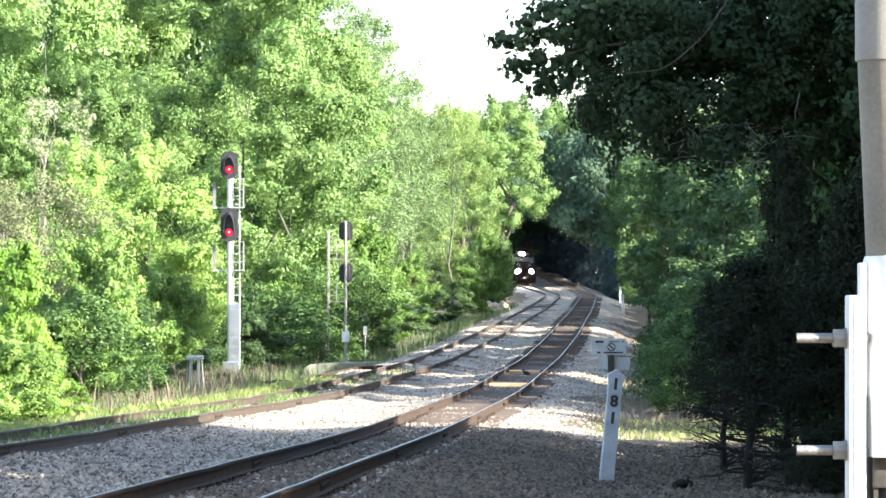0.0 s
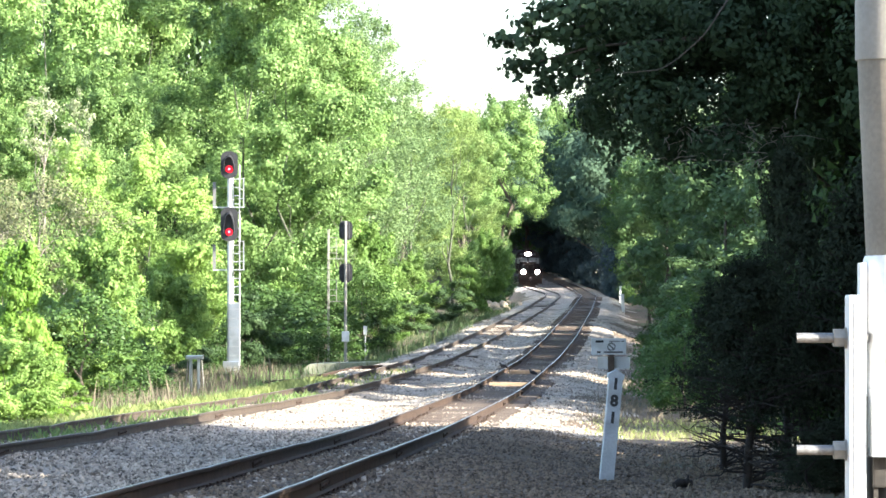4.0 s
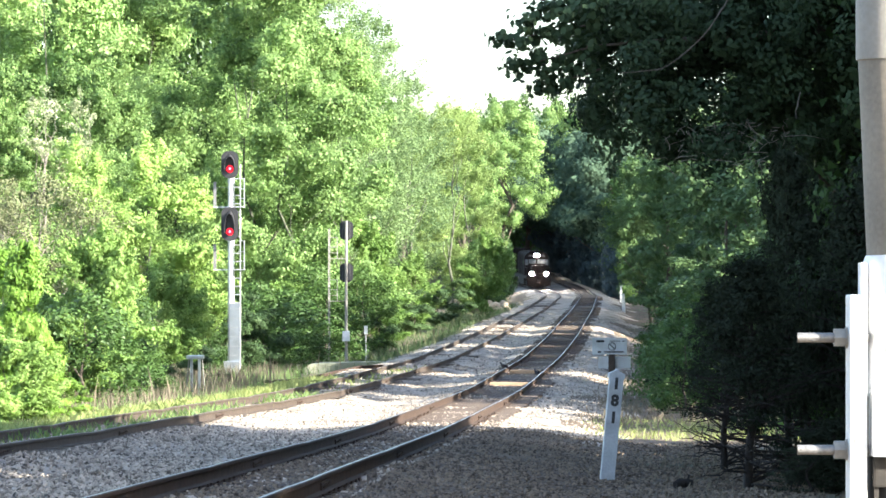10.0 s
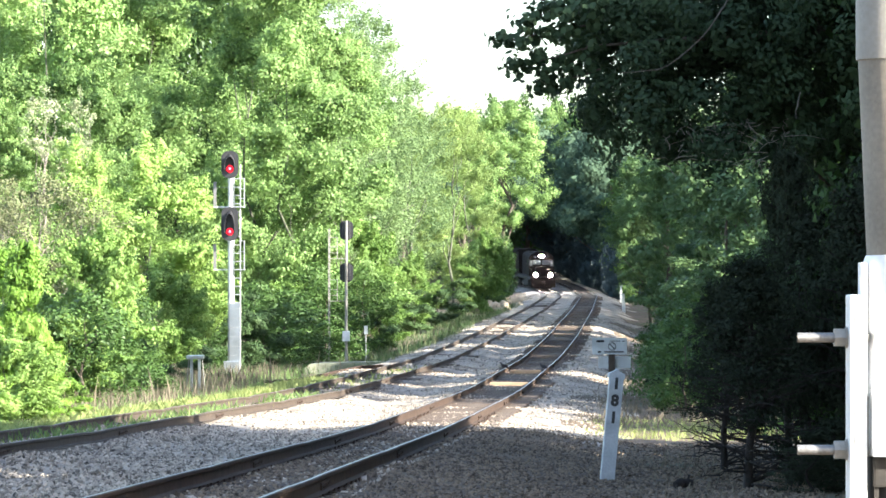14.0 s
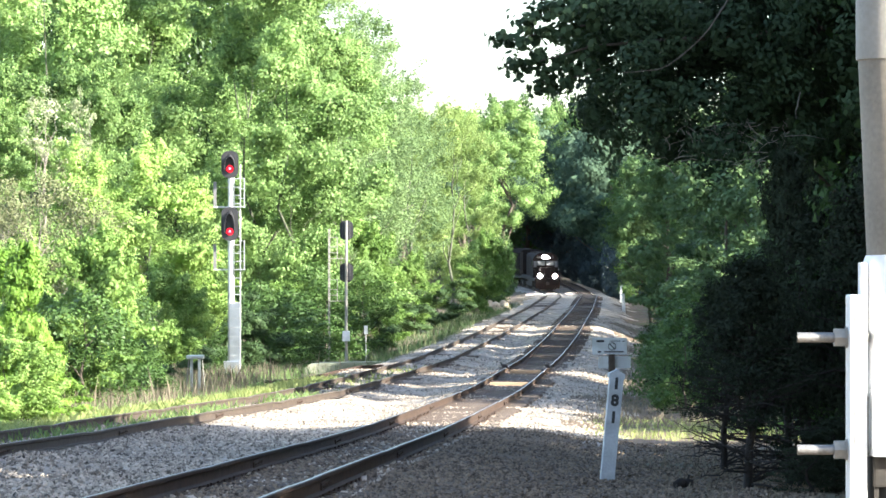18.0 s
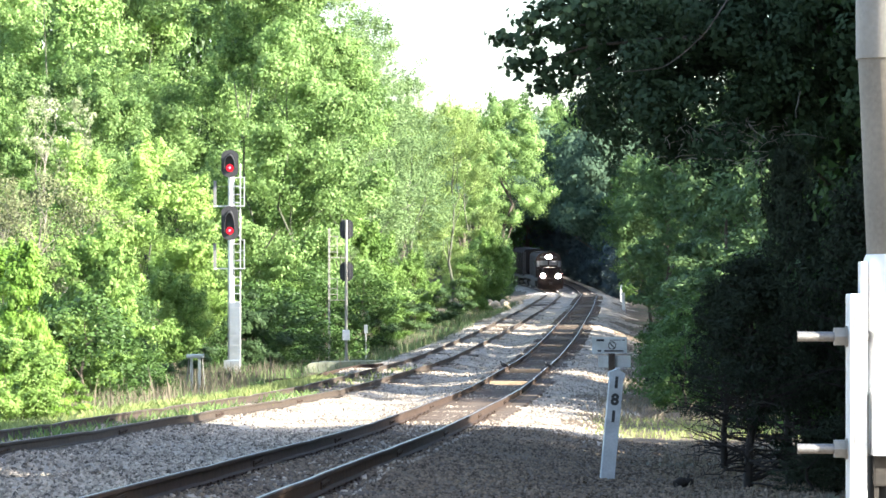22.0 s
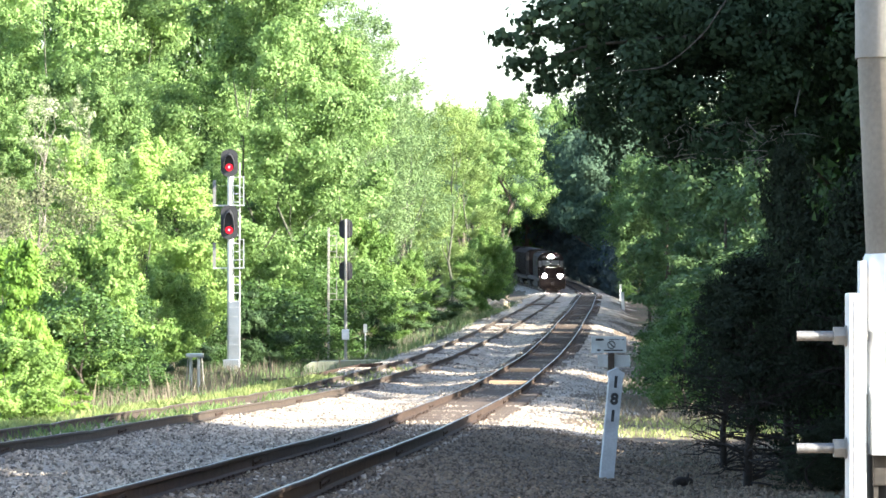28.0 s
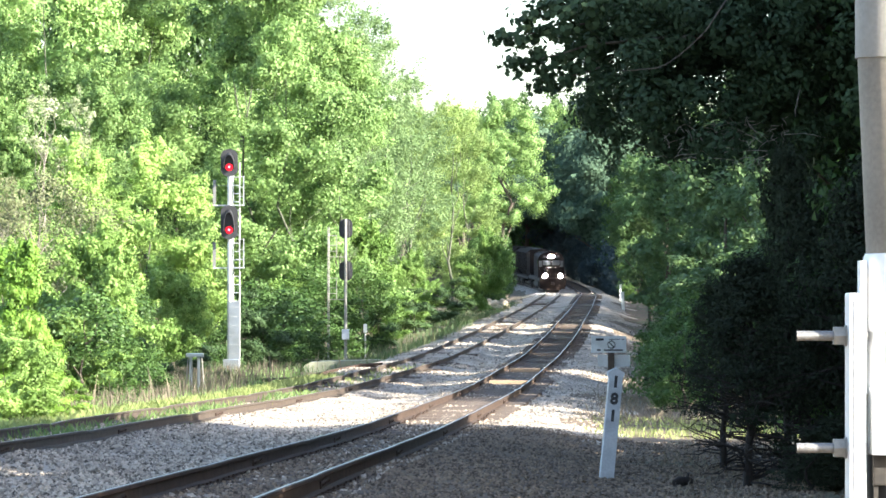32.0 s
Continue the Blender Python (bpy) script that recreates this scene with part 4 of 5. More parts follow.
# ---- signals ----
def signal(x, y, height, away, label, gap, lad_x, plat_x):
    """A mast with a ladder, two hooded heads and work platforms; away: it faces the other way."""
    z = gz(x, y)
    t = thing("railway_signal", pose(x, y, z, 0, 0, 180 if away else 0), label, "railway signal", "signals of the siding")
    part("base", Form().box(-0.32, 0.32, -0.32, 0.32, -0.5, 0.05, 0.03), M_CONCRETE, t, "concrete footing")
    paint = M_ALUPAINT if away else M_MAST
    part("mast", Form().tube([(0, 0, 0.0), (0, 0, height)], [0.105, 0.09] if not away else [0.078, 0.065], 14), paint, t, "silver-painted steel mast", True)
    part("base_flange", Form().tube([(0, 0, 0.04), (0, 0, 0.09)], 0.16, 14).tube([(0, 0, 0.09), (0, 0, 0.24)], [0.14, 0.11], 12), paint, t)
    la, lb = lad_x
    stile = 0.024 if away else 0.027
    lad = part("ladder", Form().tube([(la, 0.24, 0.1), (la, 0.24, height - 0.4)], stile, 6).tube([(lb, 0.24, 0.1), (lb, 0.24, height - 0.4)], stile, 6), paint, t, "silver steel ladder")
    rung = Form().tube([(la, 0.24, 0), (lb, 0.24, 0)], 0.014 if away else 0.02, 6).mesh("rung", paint)
    for i in range(int((height - 0.9) / 0.32)):
        part("rung", rung, None, lad, "", False, pose(0, 0, 0.4 + 0.32 * i))
    if not away:
        part("ladder_guard", Form().box(-0.02, 0.40, -0.16, -0.135, 0.65, 2.95, 0.005), M_SHEET, t, "blue-grey sheet steel climbing guard")
        for i in range(6):
            part("guard_rib", Form().box(-0.02, 0.40, -0.175, -0.16, 0.92 + 0.36 * i, 0.95 + 0.36 * i), M_MAST, t)
        part("cable_box", Form().box(-0.24, 0.38, -0.34, -0.12, 0.15, 0.72, 0.02), M_SHEET, t, "grey junction box at the foot")
    else:
        part("cable_box", Form().box(-0.18, 0.18, 0.08, 0.24, 1.15, 1.65, 0.02), M_WHITE, t, "white junction box on the mast")
    for zc in (height - 0.45, height - 0.45 - gap):
        tall_by = 0.0 if away else (0.08 if zc > height - 1 else 0.34)
        hd = part("signal_head", Form().prism([(0.33 * math.cos(a), zc + 0.24 + tall_by + 0.24 * math.sin(a)) for a in np.linspace(0, math.pi, 10)] + [(0.33 * math.cos(a), zc - 0.24 + 0.26 * math.sin(a)) for a in np.linspace(math.pi, 2 * math.pi, 10)], "y", -0.30, -0.26)
                  .box(-0.19, 0.19, -0.26, -0.10, zc - 0.42, zc + 0.40, 0.03), M_BLACK, t, "black signal head with backboard")
        part("mount", Form().box(-0.06, 0.06, -0.12, 0.0, zc - 0.3, zc + 0.3, 0.01), M_MAST, t)
        hood = Form()
        for a0 in range(14):
            a, b = math.pi * (-0.12 + 1.24 * a0 / 14), math.pi * (-0.12 + 1.24 * (a0 + 1) / 14)
            hood.add([(r * math.cos(q), yy, zc - 0.13 + (tall if math.sin(q) > 0 else 0.16) * math.sin(q) * (1 if yy > -0.5 else 0.85)) for r, tall in ((0.19, 0.45 + tall_by), (0.21, 0.47 + tall_by)) for q in (a, b) for yy in (-0.30, -0.58)],
                     [(0, 1, 3, 2), (4, 6, 7, 5), (1, 5, 7, 3), (0, 2, 6, 4)])
        part("hood", hood, M_BLACK, hd)
        part("lens", Form().tube([(0, -0.30, zc - 0.14), (0, -0.335, zc - 0.14)], [0.145, 0.115], 18), M_LENS if away else M_RED, hd, "" if away else "glowing red lens")
        if not away:
            part("lamp_core", Form().tube([(0.0, -0.336, zc - 0.13), (0.0, -0.345, zc - 0.13)], [0.045, 0.035], 12), M_HOT, hd, "bright centre of the red lens")
        p0 = zc - (1.62 if not away else 1.42)
        x0, x1 = plat_x
        if away:
            plat = part("platform", Form().box(0.0, x1, 0.0, 0.28, p0, p0 + 0.03, 0.006), paint, t, "narrow grating work platform")
            rail = Form()
            for xx in (x1 - 0.04, x1 - 0.42):
                rail.box(xx - 0.018, xx + 0.018, -0.018, 0.018, p0, p0 + 1.08)
            for zz in (0.30, 0.58, 1.06):
                rail.tube([(x1 - 0.44, 0, p0 + zz), (x1, 0, p0 + zz)], 0.018, 6)
            part("handrail", rail, paint, plat)
            continue
        plat = part("platform", Form().box(-0.12, x1, -0.05, 0.30, p0, p0 + 0.04, 0.01), paint, t, "grating work platform")
        rail = Form()
        for xx in (x1 - 0.17, x1 - 0.02):
            rail.box(xx - 0.02, xx + 0.02, -0.02, 0.02, p0, p0 + 1.15)
        for zz in (0.35, 0.72, 1.12):
            rail.tube([(x1 - 0.25, 0, p0 + zz), (x1, 0, p0 + zz)], 0.016, 6)
        part("handrail", rail, paint, plat)
        part("bracket_arm", Form().box(x0, -0.12, 0.18, 0.24, p0 - 0.01, p0 + 0.04, 0.008), M_ALU, plat, "grey steel arm")
        part("side_panel", Form().box(x0 - 0.01, x0 + 0.11, 0.2, 0.225, p0 + 0.05, p0 + 1.0, 0.006), M_STUD, plat, "thin blue-grey panel at the end of the arm")
        part("handrail", Form().tube([(x0 + 0.1, 0.2, p0 + 0.78), (-0.1, 0.2, p0 + 0.78)], 0.010, 6), M_STUD, plat, "thin grey back rail")
    return t


signal(-8.22, 130.0, 8.72, False, "tall silver two-head signal mast showing red", 2.42, (0.12, 0.37), (-0.66, 0.56))
signal(-4.75, 165.0, 7.05, True, "silver two-head signal mast seen from behind", 2.08, (0.80, 0.86), (-0.05, 0.86))


def text_on(name, words, size, m, parent, mat=None):
    """Flat lettering, turned into a mesh."""
    cu = bpy.data.curves.new(name, "FONT")
    cu.body, cu.size, cu.align_x, cu.align_y, cu.extrude = words, size, "CENTER", "CENTER", 0.001
    cu.offset = 0.05 * size
    tmp = new("tmp", cu)
    dg = bpy.context.evaluated_depsgraph_get()
    me = bpy.data.meshes.new_from_object(tmp.evaluated_get(dg))
    bpy.data.objects.remove(tmp)
    me.name = name
    me.materials.clear()
    me.materials.append(mat or M_INK)
    ob = new(name, me)
    ob.parent = parent
    ob.matrix_basis = m
    return ob


# ---- milepost, sign and small lineside things ----
def milepost():
    x, y = 2.27, 46.6
    t = thing("milepost", pose(x, y, gz(x, y), 0, 5.2, 3), "leaning white concrete milepost numbered 181", "milepost")
    half, top = 0.095, 1.50
    post = Form().prism([(-half, -0.3), (half, -0.3), (half * 0.98, top - 0.10), (half * 1.18, top - 0.09), (half * 1.18, top - 0.03), (0.0, top + 0.03), (-half * 1.18, top - 0.03), (-half * 1.18, top - 0.09), (-half * 0.98, top - 0.10)], "y", -0.09, 0.09)
    part("post", post, M_POST, t)
    for i, ch in enumerate("181"):
        ob = text_on("number", ch, 0.21, pose(0.0, -0.0935, 1.33 - 0.235 * i, 90, 0, 0), t)
    return t


milepost()


def warning_sign():
    x, y = 2.78, 55.5
    g = gz(x, y) - 0.05
    t = thing("trespass_sign", pose(x, y, g, 0, 0, 4), "two small white sign plates on a brown post", "sign")
    part("post", Form().box(-0.05, 0.05, -0.04, 0.04, -0.4, 2.05, 0.008), M_TIE, t, "brown wooden post")
    b = part("upper_plate", Form().box(-0.33, 0.245, -0.055, -0.045, 1.80, 2.07, 0.003), M_WHITE, t, "white plate with unreadable lines")
    for x0, x1, z0, z1 in ((-0.26, -0.13, 1.998, 2.035), (-0.04, 0.14, 2.013, 2.023), (0.17, 0.21, 2.01, 2.026), (-0.24, -0.18, 1.828, 1.856), (-0.13, 0.19, 1.830, 1.852)):
        part("lettering", Form().box(x0, x1, -0.058, -0.055, z0, z1), M_INK, b)
    ring = Form()
    for i in range(20):
        a, c = 6.2832 * i / 20, 6.2832 * (i + 1) / 20
        ring.box(-0.006, 0.006, -0.058, -0.055, -0.012, 0.012, 0, Matrix.Translation((0.0 + 0.06 * math.cos(a), 0, 1.93 + 0.06 * math.sin(a))))
    ring.box(-0.055, 0.055, -0.058, -0.055, -0.008, 0.008, 0, Matrix.Translation((0, 0, 1.93)) @ pose(0, 0, 0, 0, 45, 0))
    part("symbol", ring, M_INK, b)
    part("lower_plate", Form().box(-0.21, 0.32, 0.045, 0.058, 1.57, 1.76, 0.003), M_WHITE, t, "blank lower plate")


warning_sign()


def marker_post(x, y, h, w, label, lean=0.0):
    t = thing("marker_post", pose(x, y, gz(x, y), 0, lean, 0), label, "marker post", "white lineside posts")
    part("post", Form().box(-w, w, -w, w, -0.3, h, 0.015), M_WHITE, t)
    part("cap", Form().box(-w * 1.2, w * 1.2, -w * 1.2, w * 1.2, h - 0.02, h + 0.05, 0.01), M_WHITE, t)


marker_post(14.78, 275.0, 1.45, 0.12, "white painted lineside marker post", -3.0)
marker_post(17.45, 330.0, 1.55, 0.10, "slender white lineside post")


def relay_stand(x, y):
    t = thing("relay_stand", pose(x, y, gz(x, y)), "small grey steel stand with a flat top", "trackside stand")
    part("top", Form().box(-0.28, 0.27, -0.2, 0.2, 1.24, 1.36, 0.02), M_SHEET, t)
    for sx in (-0.13, 0.12):
        part("leg", Form().box(sx - 0.045, sx + 0.045, -0.05, 0.05, -0.3, 1.24, 0.01), M_SHEET, t)
    part("brace", Form().tube([(-0.22, 0.05, 1.24), (-0.32, 0.1, 0.0)], 0.018, 6).tube([(0.21, 0.05, 1.24), (0.31, 0.1, 0.0)], 0.018, 6), M_ALUPAINT, t)


relay_stand(-7.87, 107.0)


def flag_post(x, y):
    t = thing("reflector_post", pose(x, y, gz(x, y)), "thin steel post with a small white plate", "marker post")
    part("post", Form().tube([(0, 0, -0.3), (0, 0, 1.75)], 0.035, 8), M_ALU, t)
    part("plate", Form().box(-0.09, 0.09, -0.05, -0.035, 1.35, 1.78, 0.004), M_WHITE, t)


flag_post(-3.9, 170.0)


# ---- the crossing mast by the camera ----
def crossing_mast():
    t = thing("crossing_signal_mast", pose(0.815, 6.0, 1.2), "silver crossing signal mast with clamp bracket and studs", "signal mast")
    r = 0.060
    # Mast paint darker than the sleeve: its shade is put into the colour.
    part("mast", Form().tube([(0.010, 0, 0.0), (0.0, 0, 2.82), (-0.0165, 0, 3.2)], r, 32), M_MASTPAINT, t, "silver-painted steel mast", True)
    part("upper_sleeve", Form().tube([(-0.0170, 0, 3.158), (-0.0185, 0, 3.9)], [r * 1.03, r * 1.03], 32), M_ALUPAINT, t, "upper sleeve of the mast", True)
    br = part("clamp_bracket", Form().box(-0.098, -0.078, -0.070, 0.0, 2.20, 2.740, 0.005).box(-0.090, -0.087, -0.0715, -0.06, 2.2, 2.735, 0.001), M_SILVER, t, "bright steel channel of the clamp")
    part("backing_strip", Form().box(-0.0765, -0.0655, -0.052, -0.01, 2.20, 2.797, 0.002), M_SILVER, br)
    # Bright tube added for the mast where sun falls; no clamp half there.
    part("saddle", Form().tube([(0.002, 0, 2.672), (0.001, 0, 2.80), (0.0005, 0, 2.812)], [0.066, 0.066, 0.062], 40), M_SILVER, t, "bright silver tube standing for the sunlit stretch of mast", True)
    part("saddle", Form().prism([(-0.0575, -0.072), (-0.0575, 0.02), (0.12, 0.02), (0.12, -0.05), (0.06, -0.082), (-0.02, -0.085)], "z", 2.455, 2.572), M_SILVER, t, "lower half of the mast clamp")
    # Grey tube added for the shaded band of the mast.
    part("shade_band", Form().tube([(0.001, 0, 2.56), (0.0, 0, 2.68)], [r * 1.04, r * 1.04], 32), M_ALU, t, "grey tube standing for the shaded blue-grey band of mast", True)
    # Black tube added to darken the foot of the view of the mast.
    part("dark_mast_stretch", Form().tube([(0.010, 0, 1.4), (0.002, 0, 2.452)], [r * 1.04, r * 1.04], 24), M_INK, t, "black tube added where the lower mast is dark", True)
    part("groove", Form().box(-0.0905, -0.089, -0.0712, -0.06, 2.2, 2.725), M_STUD, br, "dark seam down the channel")
    for z in (2.664, 2.465):
        s = Form().tube([(-0.187, -0.03, z), (-0.06, -0.03, z)], 0.0088, 20)
        for i in range(26):
            s.tube([(-0.187 + 0.0026 * i, -0.03, z), (-0.1857 + 0.0026 * i, -0.03, z)], [0.00895, 0.00895], 14)
        st = part("stud", s, M_STUD, t, "threaded steel stud", True)
        part("nut", Form().tube([(-0.1215, -0.03, z), (-0.1015, -0.03, z)], 0.0178, 6), M_ALUPAINT, st, "hexagonal nut")
        part("washer", Form().tube([(-0.1013, -0.03, z), (-0.098, -0.03, z)], 0.019, 20), M_ALUPAINT, st)
    hook = Form().box(-0.055, -0.03, -0.06, -0.04, 2.40, 2.455, 0.004).tube([(-0.05, -0.05, 2.44), (-0.02, -0.05, 2.45), (0.0, -0.05, 2.44)], 0.006, 8).box(-0.053, -0.045, -0.055, -0.045, 2.2, 2.40)
    part("hook", hook, M_UNDER, t, "small grimy hook under the saddle")


crossing_mast()


# ---- the train ----
def ring_disc(x, y, z, r, d=0.03, n=18):
    return Form().tube([(x, y, z), (x, y - d, z)], [r, r * 0.92], n)


def bogie(parent, y, axles):
    b = part("bogie", Form().box(-1.05, -0.92, y - 1.9, y + 1.9, 0.42, 0.78, 0.04).box(0.92, 1.05, y - 1.9, y + 1.9, 0.42, 0.78, 0.04).box(-0.9, 0.9, y - 0.3, y + 0.3, 0.4, 0.7), M_UNDER, parent, "grimy black wheel frame")
    for k in axles:
        w = Form().tube([(-0.72, y + k, 0.5), (0.72, y + k, 0.5)], 0.08, 8)
        for sx in (-1, 1):
            w.tube([(sx * 0.68, y + k, 0.5), (sx * 0.82, y + k, 0.5)], [0.53, 0.5], 20)
        part("wheelset", w, M_UNDER, b)


def locomotive():
    t = thing("locomotive", Matrix.Identity(4), "dark diesel locomotive with lit headlight and ditch lights", "locomotive")
    part("frame", Form().box(-1.5, 1.5, 0.3, 18.9, 1.15, 1.5, 0.05).box(-1.25, 1.25, 6.5, 12.5, 0.35, 1.15, 0.2), M_UNDER, t, "black underframe and fuel tank")
    part("pilot", Form().prism([(-1.45, 0.28), (1.45, 0.28), (1.5, 1.5), (-1.5, 1.5)], "y", 0.12, 0.34).prism([(-0.9, 0.15), (0.9, 0.15), (1.3, 0.45), (-1.3, 0.45)], "y", 0.02, 0.14), M_LOCO, t, "plough pilot")
    part("coupler", Form().box(-0.13, 0.13, -0.45, 0.3, 0.78, 1.0, 0.04).box(-0.2, 0.16, -0.62, -0.35, 0.72, 1.06, 0.05), M_UNDER, t)
    part("short_hood", Form().prism([(-0.78, 1.5), (0.78, 1.5), (0.78, 2.5), (0.62, 2.72), (-0.62, 2.72), (-0.78, 2.5)], "y", 1.0, 2.6), M_LOCO, t, "low nose in front of the cab")
    part("nose_door", Form().box(-0.32, 0.30, 0.975, 1.0, 1.6, 2.5, 0.01), M_LOCO, t)
    cab = part("cab", Form().prism([(-1.5, 1.5), (1.5, 1.5), (1.5, 3.75), (1.25, 4.15), (0.7, 4.45), (-0.7, 4.45), (-1.25, 4.15), (-1.5, 3.75)], "y", 2.6, 5.0), M_LOCO, t, "dark cab with rounded roof")
    for x0, x1 in ((-0.98, -0.08), (0.08, 0.98)):
        part("windshield", Form().box(x0, x1, 2.565, 2.598, 2.95, 3.50, 0.01), M_GLASS, cab, "pale reflecting windscreen pane")
    for x0, x1 in ((-1.42, -1.06), (1.06, 1.42)):
        part("side_light", Form().box(x0, x1, 2.57, 2.598, 2.75, 3.45, 0.01), M_GLASS, cab)
    for sx in (-1, 1):
        part("number_board", Form().box(sx * 0.72 - 0.24, sx * 0.72 + 0.24, 2.48, 2.6, 3.78, 4.02, 0.02), M_BLACK, cab)
        part("cab_window", Form().box(sx * 1.5 - 0.02, sx * 1.5 + 0.02, 3.1, 4.5, 2.9, 3.5, 0.005), M_GLASS, cab)
    hl = part("headlight_housing", Form().box(-0.34, 0.34, 2.42, 2.62, 3.74, 4.16, 0.06), M_LOCO, cab)
    for sx in (-0.15, 0.15):
        part("headlight", ring_disc(sx, 2.42, 3.95, 0.17), M_LAMP, hl, "glaring white headlight")
    for sx in (-1, 1):
        d = part("ditch_light", Form().tube([(sx * 0.87, 0.42, 1.76), (sx * 0.87, 0.12, 1.76)], [0.17, 0.24], 16).box(sx * 0.87 - 0.05, sx * 0.87 + 0.05, 0.2, 0.34, 1.45, 1.6), M_UNDER, t, "ditch light on the front deck")
        part("ditch_lens", ring_disc(sx * 0.87, 0.12, 1.76, 0.235), M_LAMP, d, "glaring white lens")
        st = Form()
        for k in range(4):
            st.box(sx * 1.28 - 0.2, sx * 1.28 + 0.2, 0.25, 0.6, 0.35 + 0.3 * k, 0.38 + 0.3 * k)
        part("steps", st, M_UNDER, t)
        hr = Form().tube([(sx * 1.42, 0.3, 1.5), (sx * 1.42, 0.3, 2.5), (sx * 1.42, 2.5, 2.5)], 0.025, 6).tube([(sx * 0.35, 0.25, 1.5), (sx * 0.35, 0.25, 2.45), (sx * 1.1, 0.25, 2.45)], 0.025, 6)
        part("handrail", hr, M_UNDER, t)
    hood = part("long_hood", Form().prism([(-0.95, 1.5), (0.95, 1.5), (0.95, 3.9), (0.75, 4.2), (-0.75, 4.2), (-0.95, 3.9)], "y", 5.0, 17.6), M_LOCO, t, "long engine hood")
    for k in range(8):
        for sx in (-1, 1):
            part("hood_door", Form().box(sx * 0.95 - 0.015, sx * 0.95 + 0.015, 5.4 + 1.45 * k, 6.7 + 1.45 * k, 1.7, 3.6, 0.004), M_LOCO, hood)
    for k in range(3):
        part("radiator_fan", Form().tube([(0, 13.0 + 1.5 * k, 4.2), (0, 13.0 + 1.5 * k, 4.36)], 0.62, 20), M_UNDER, hood)
    part("exhaust", Form().box(-0.2, 0.2, 9, 9.8, 4.2, 4.42, 0.02), M_UNDER, hood)
    part("horn", Form().tube([(0.2, 4.6, 4.6), (0.2, 4.1, 4.62)], [0.03, 0.09], 8).box(0.1, 0.3, 4.5, 4.7, 4.42, 4.58), M_UNDER, cab)
    bogie(t, 3.6, (-1.5, 0.0, 1.5))
    bogie(t, 15.4, (-1.5, 0.0, 1.5))
    return t


def hopper_car():
    t = thing("hopper_car", Matrix.Identity(4), "grimy brown covered hopper car behind the locomotive", "freight car", "cars of the train")
    part("frame", Form().box(-1.4, 1.4, 0.2, 15.6, 0.95, 1.25, 0.04), M_UNDER, t)
    body = part("body", Form().prism([(-1.25, 1.9), (-0.7, 1.25), (0.7, 1.25), (1.25, 1.9), (1.58, 2.1), (1.58, 4.1), (1.0, 4.5), (-1.0, 4.5), (-1.58, 4.1), (-1.58, 2.1)], "y", 0.9, 14.9), M_CAR, t)
    for k in range(12):
        for sx in (-1, 1):
            part("side_rib", Form().box(sx * 1.58 - 0.05, sx * 1.58 + 0.05, 1.4 + 1.15 * k, 1.5 + 1.15 * k, 2.1, 4.1), M_CAR, body)
    part("roof_walk", Form().box(-0.35, 0.35, 0.9, 14.9, 4.52, 4.58), M_UNDER, body)
    part("ladder", Form().box(-1.5, -1.1, 0.84, 0.88, 1.3, 4.2), M_UNDER, t)
    bogie(t, 2.2, (-0.9, 0.9))
    bogie(t, 13.6, (-0.9, 0.9))
    return t


loco = locomotive()
car_a = hopper_car()
car_b = copy_thing(car_a, Matrix.Identity(4))
car_c = copy_thing(car_a, Matrix.Identity(4))


# ---- the spur and the slab beside it ----
def spur():
    t = thing("spur_track", Matrix.Identity(4), "short overgrown spur with rusty rails", "railway track", "", "structure")
    for off in (0.0, 1.45):
        verts, faces, index = [], [], []
        pts = [(-9.5 + 0.80 * k, 113.2 + off * 1.2 + 1.55 * k + 0.012 * k * k) for k in range(9 if off else 10)]
        n = len(RAIL)
        for i, (x, y) in enumerate(pts):
            for u, v in RAIL:
                verts.append((x + u * 0.86, y - u * 0.5, gz(x, y) + 0.21 + v if i else gz(x, y) + 0.21 + v))
            if i:
                for j in range(n):
                    a, b = (i - 1) * n + j, (i - 1) * n + (j + 1) % n
                    faces.append((a, b, b + n, a + n))
        faces += [tuple(range(n)), tuple(range((len(pts) - 1) * n, len(pts) * n))[::-1]]
        part("rail", mesh_of("rail", verts, faces, [M_RUST]), None, t, "rusty steel rail")


spur()


def spur_ties():
    """Tie ends that show under the near rail of the spur."""
    t = thing("spur_ties", Matrix.Identity(4), "row of weathered rusty-brown spur ties, lightened to look sunlit", "railway ties")
    for k in range(13):
        x, y = -9.3 + 0.56 * k, 113.5 + 1.09 * k
        part("tie", Form().box(-0.11, 0.11, -0.35, 1.9, -0.2, 0.03, 0.01), M_TIMBER, t, "", False, pose(x, y, gz(x, y), 0, 0, -28))


spur_ties()


def cross_board(y, wide, tall, ended=False):
    """A timber board between the rails."""
    h = heading(MAIN, y)
    t = thing("timber_board", pose(float(MAIN(y)), y, float(rail_z(y)) - 0.21, 0, 0, -math.degrees(h)), "weathered timber board between the rails, lightened to look sunlit", "board", "boards across the main line")
    part("board", Form().box(-wide / 2, wide / 2, -0.16, 0.16, 0.0, tall, 0.015), M_TIMBER, t)
    if ended:
        part("end_bracket", Form().box(wide / 2 + 0.003, wide / 2 + 0.10, -0.12, 0.12, 0.0, tall + 0.03, 0.01), M_BLACK, t, "dark steel end bracket")
    return t


cross_board(121.0, 1.12, 0.16, True)
cross_board(105.0, 1.20, 0.13)


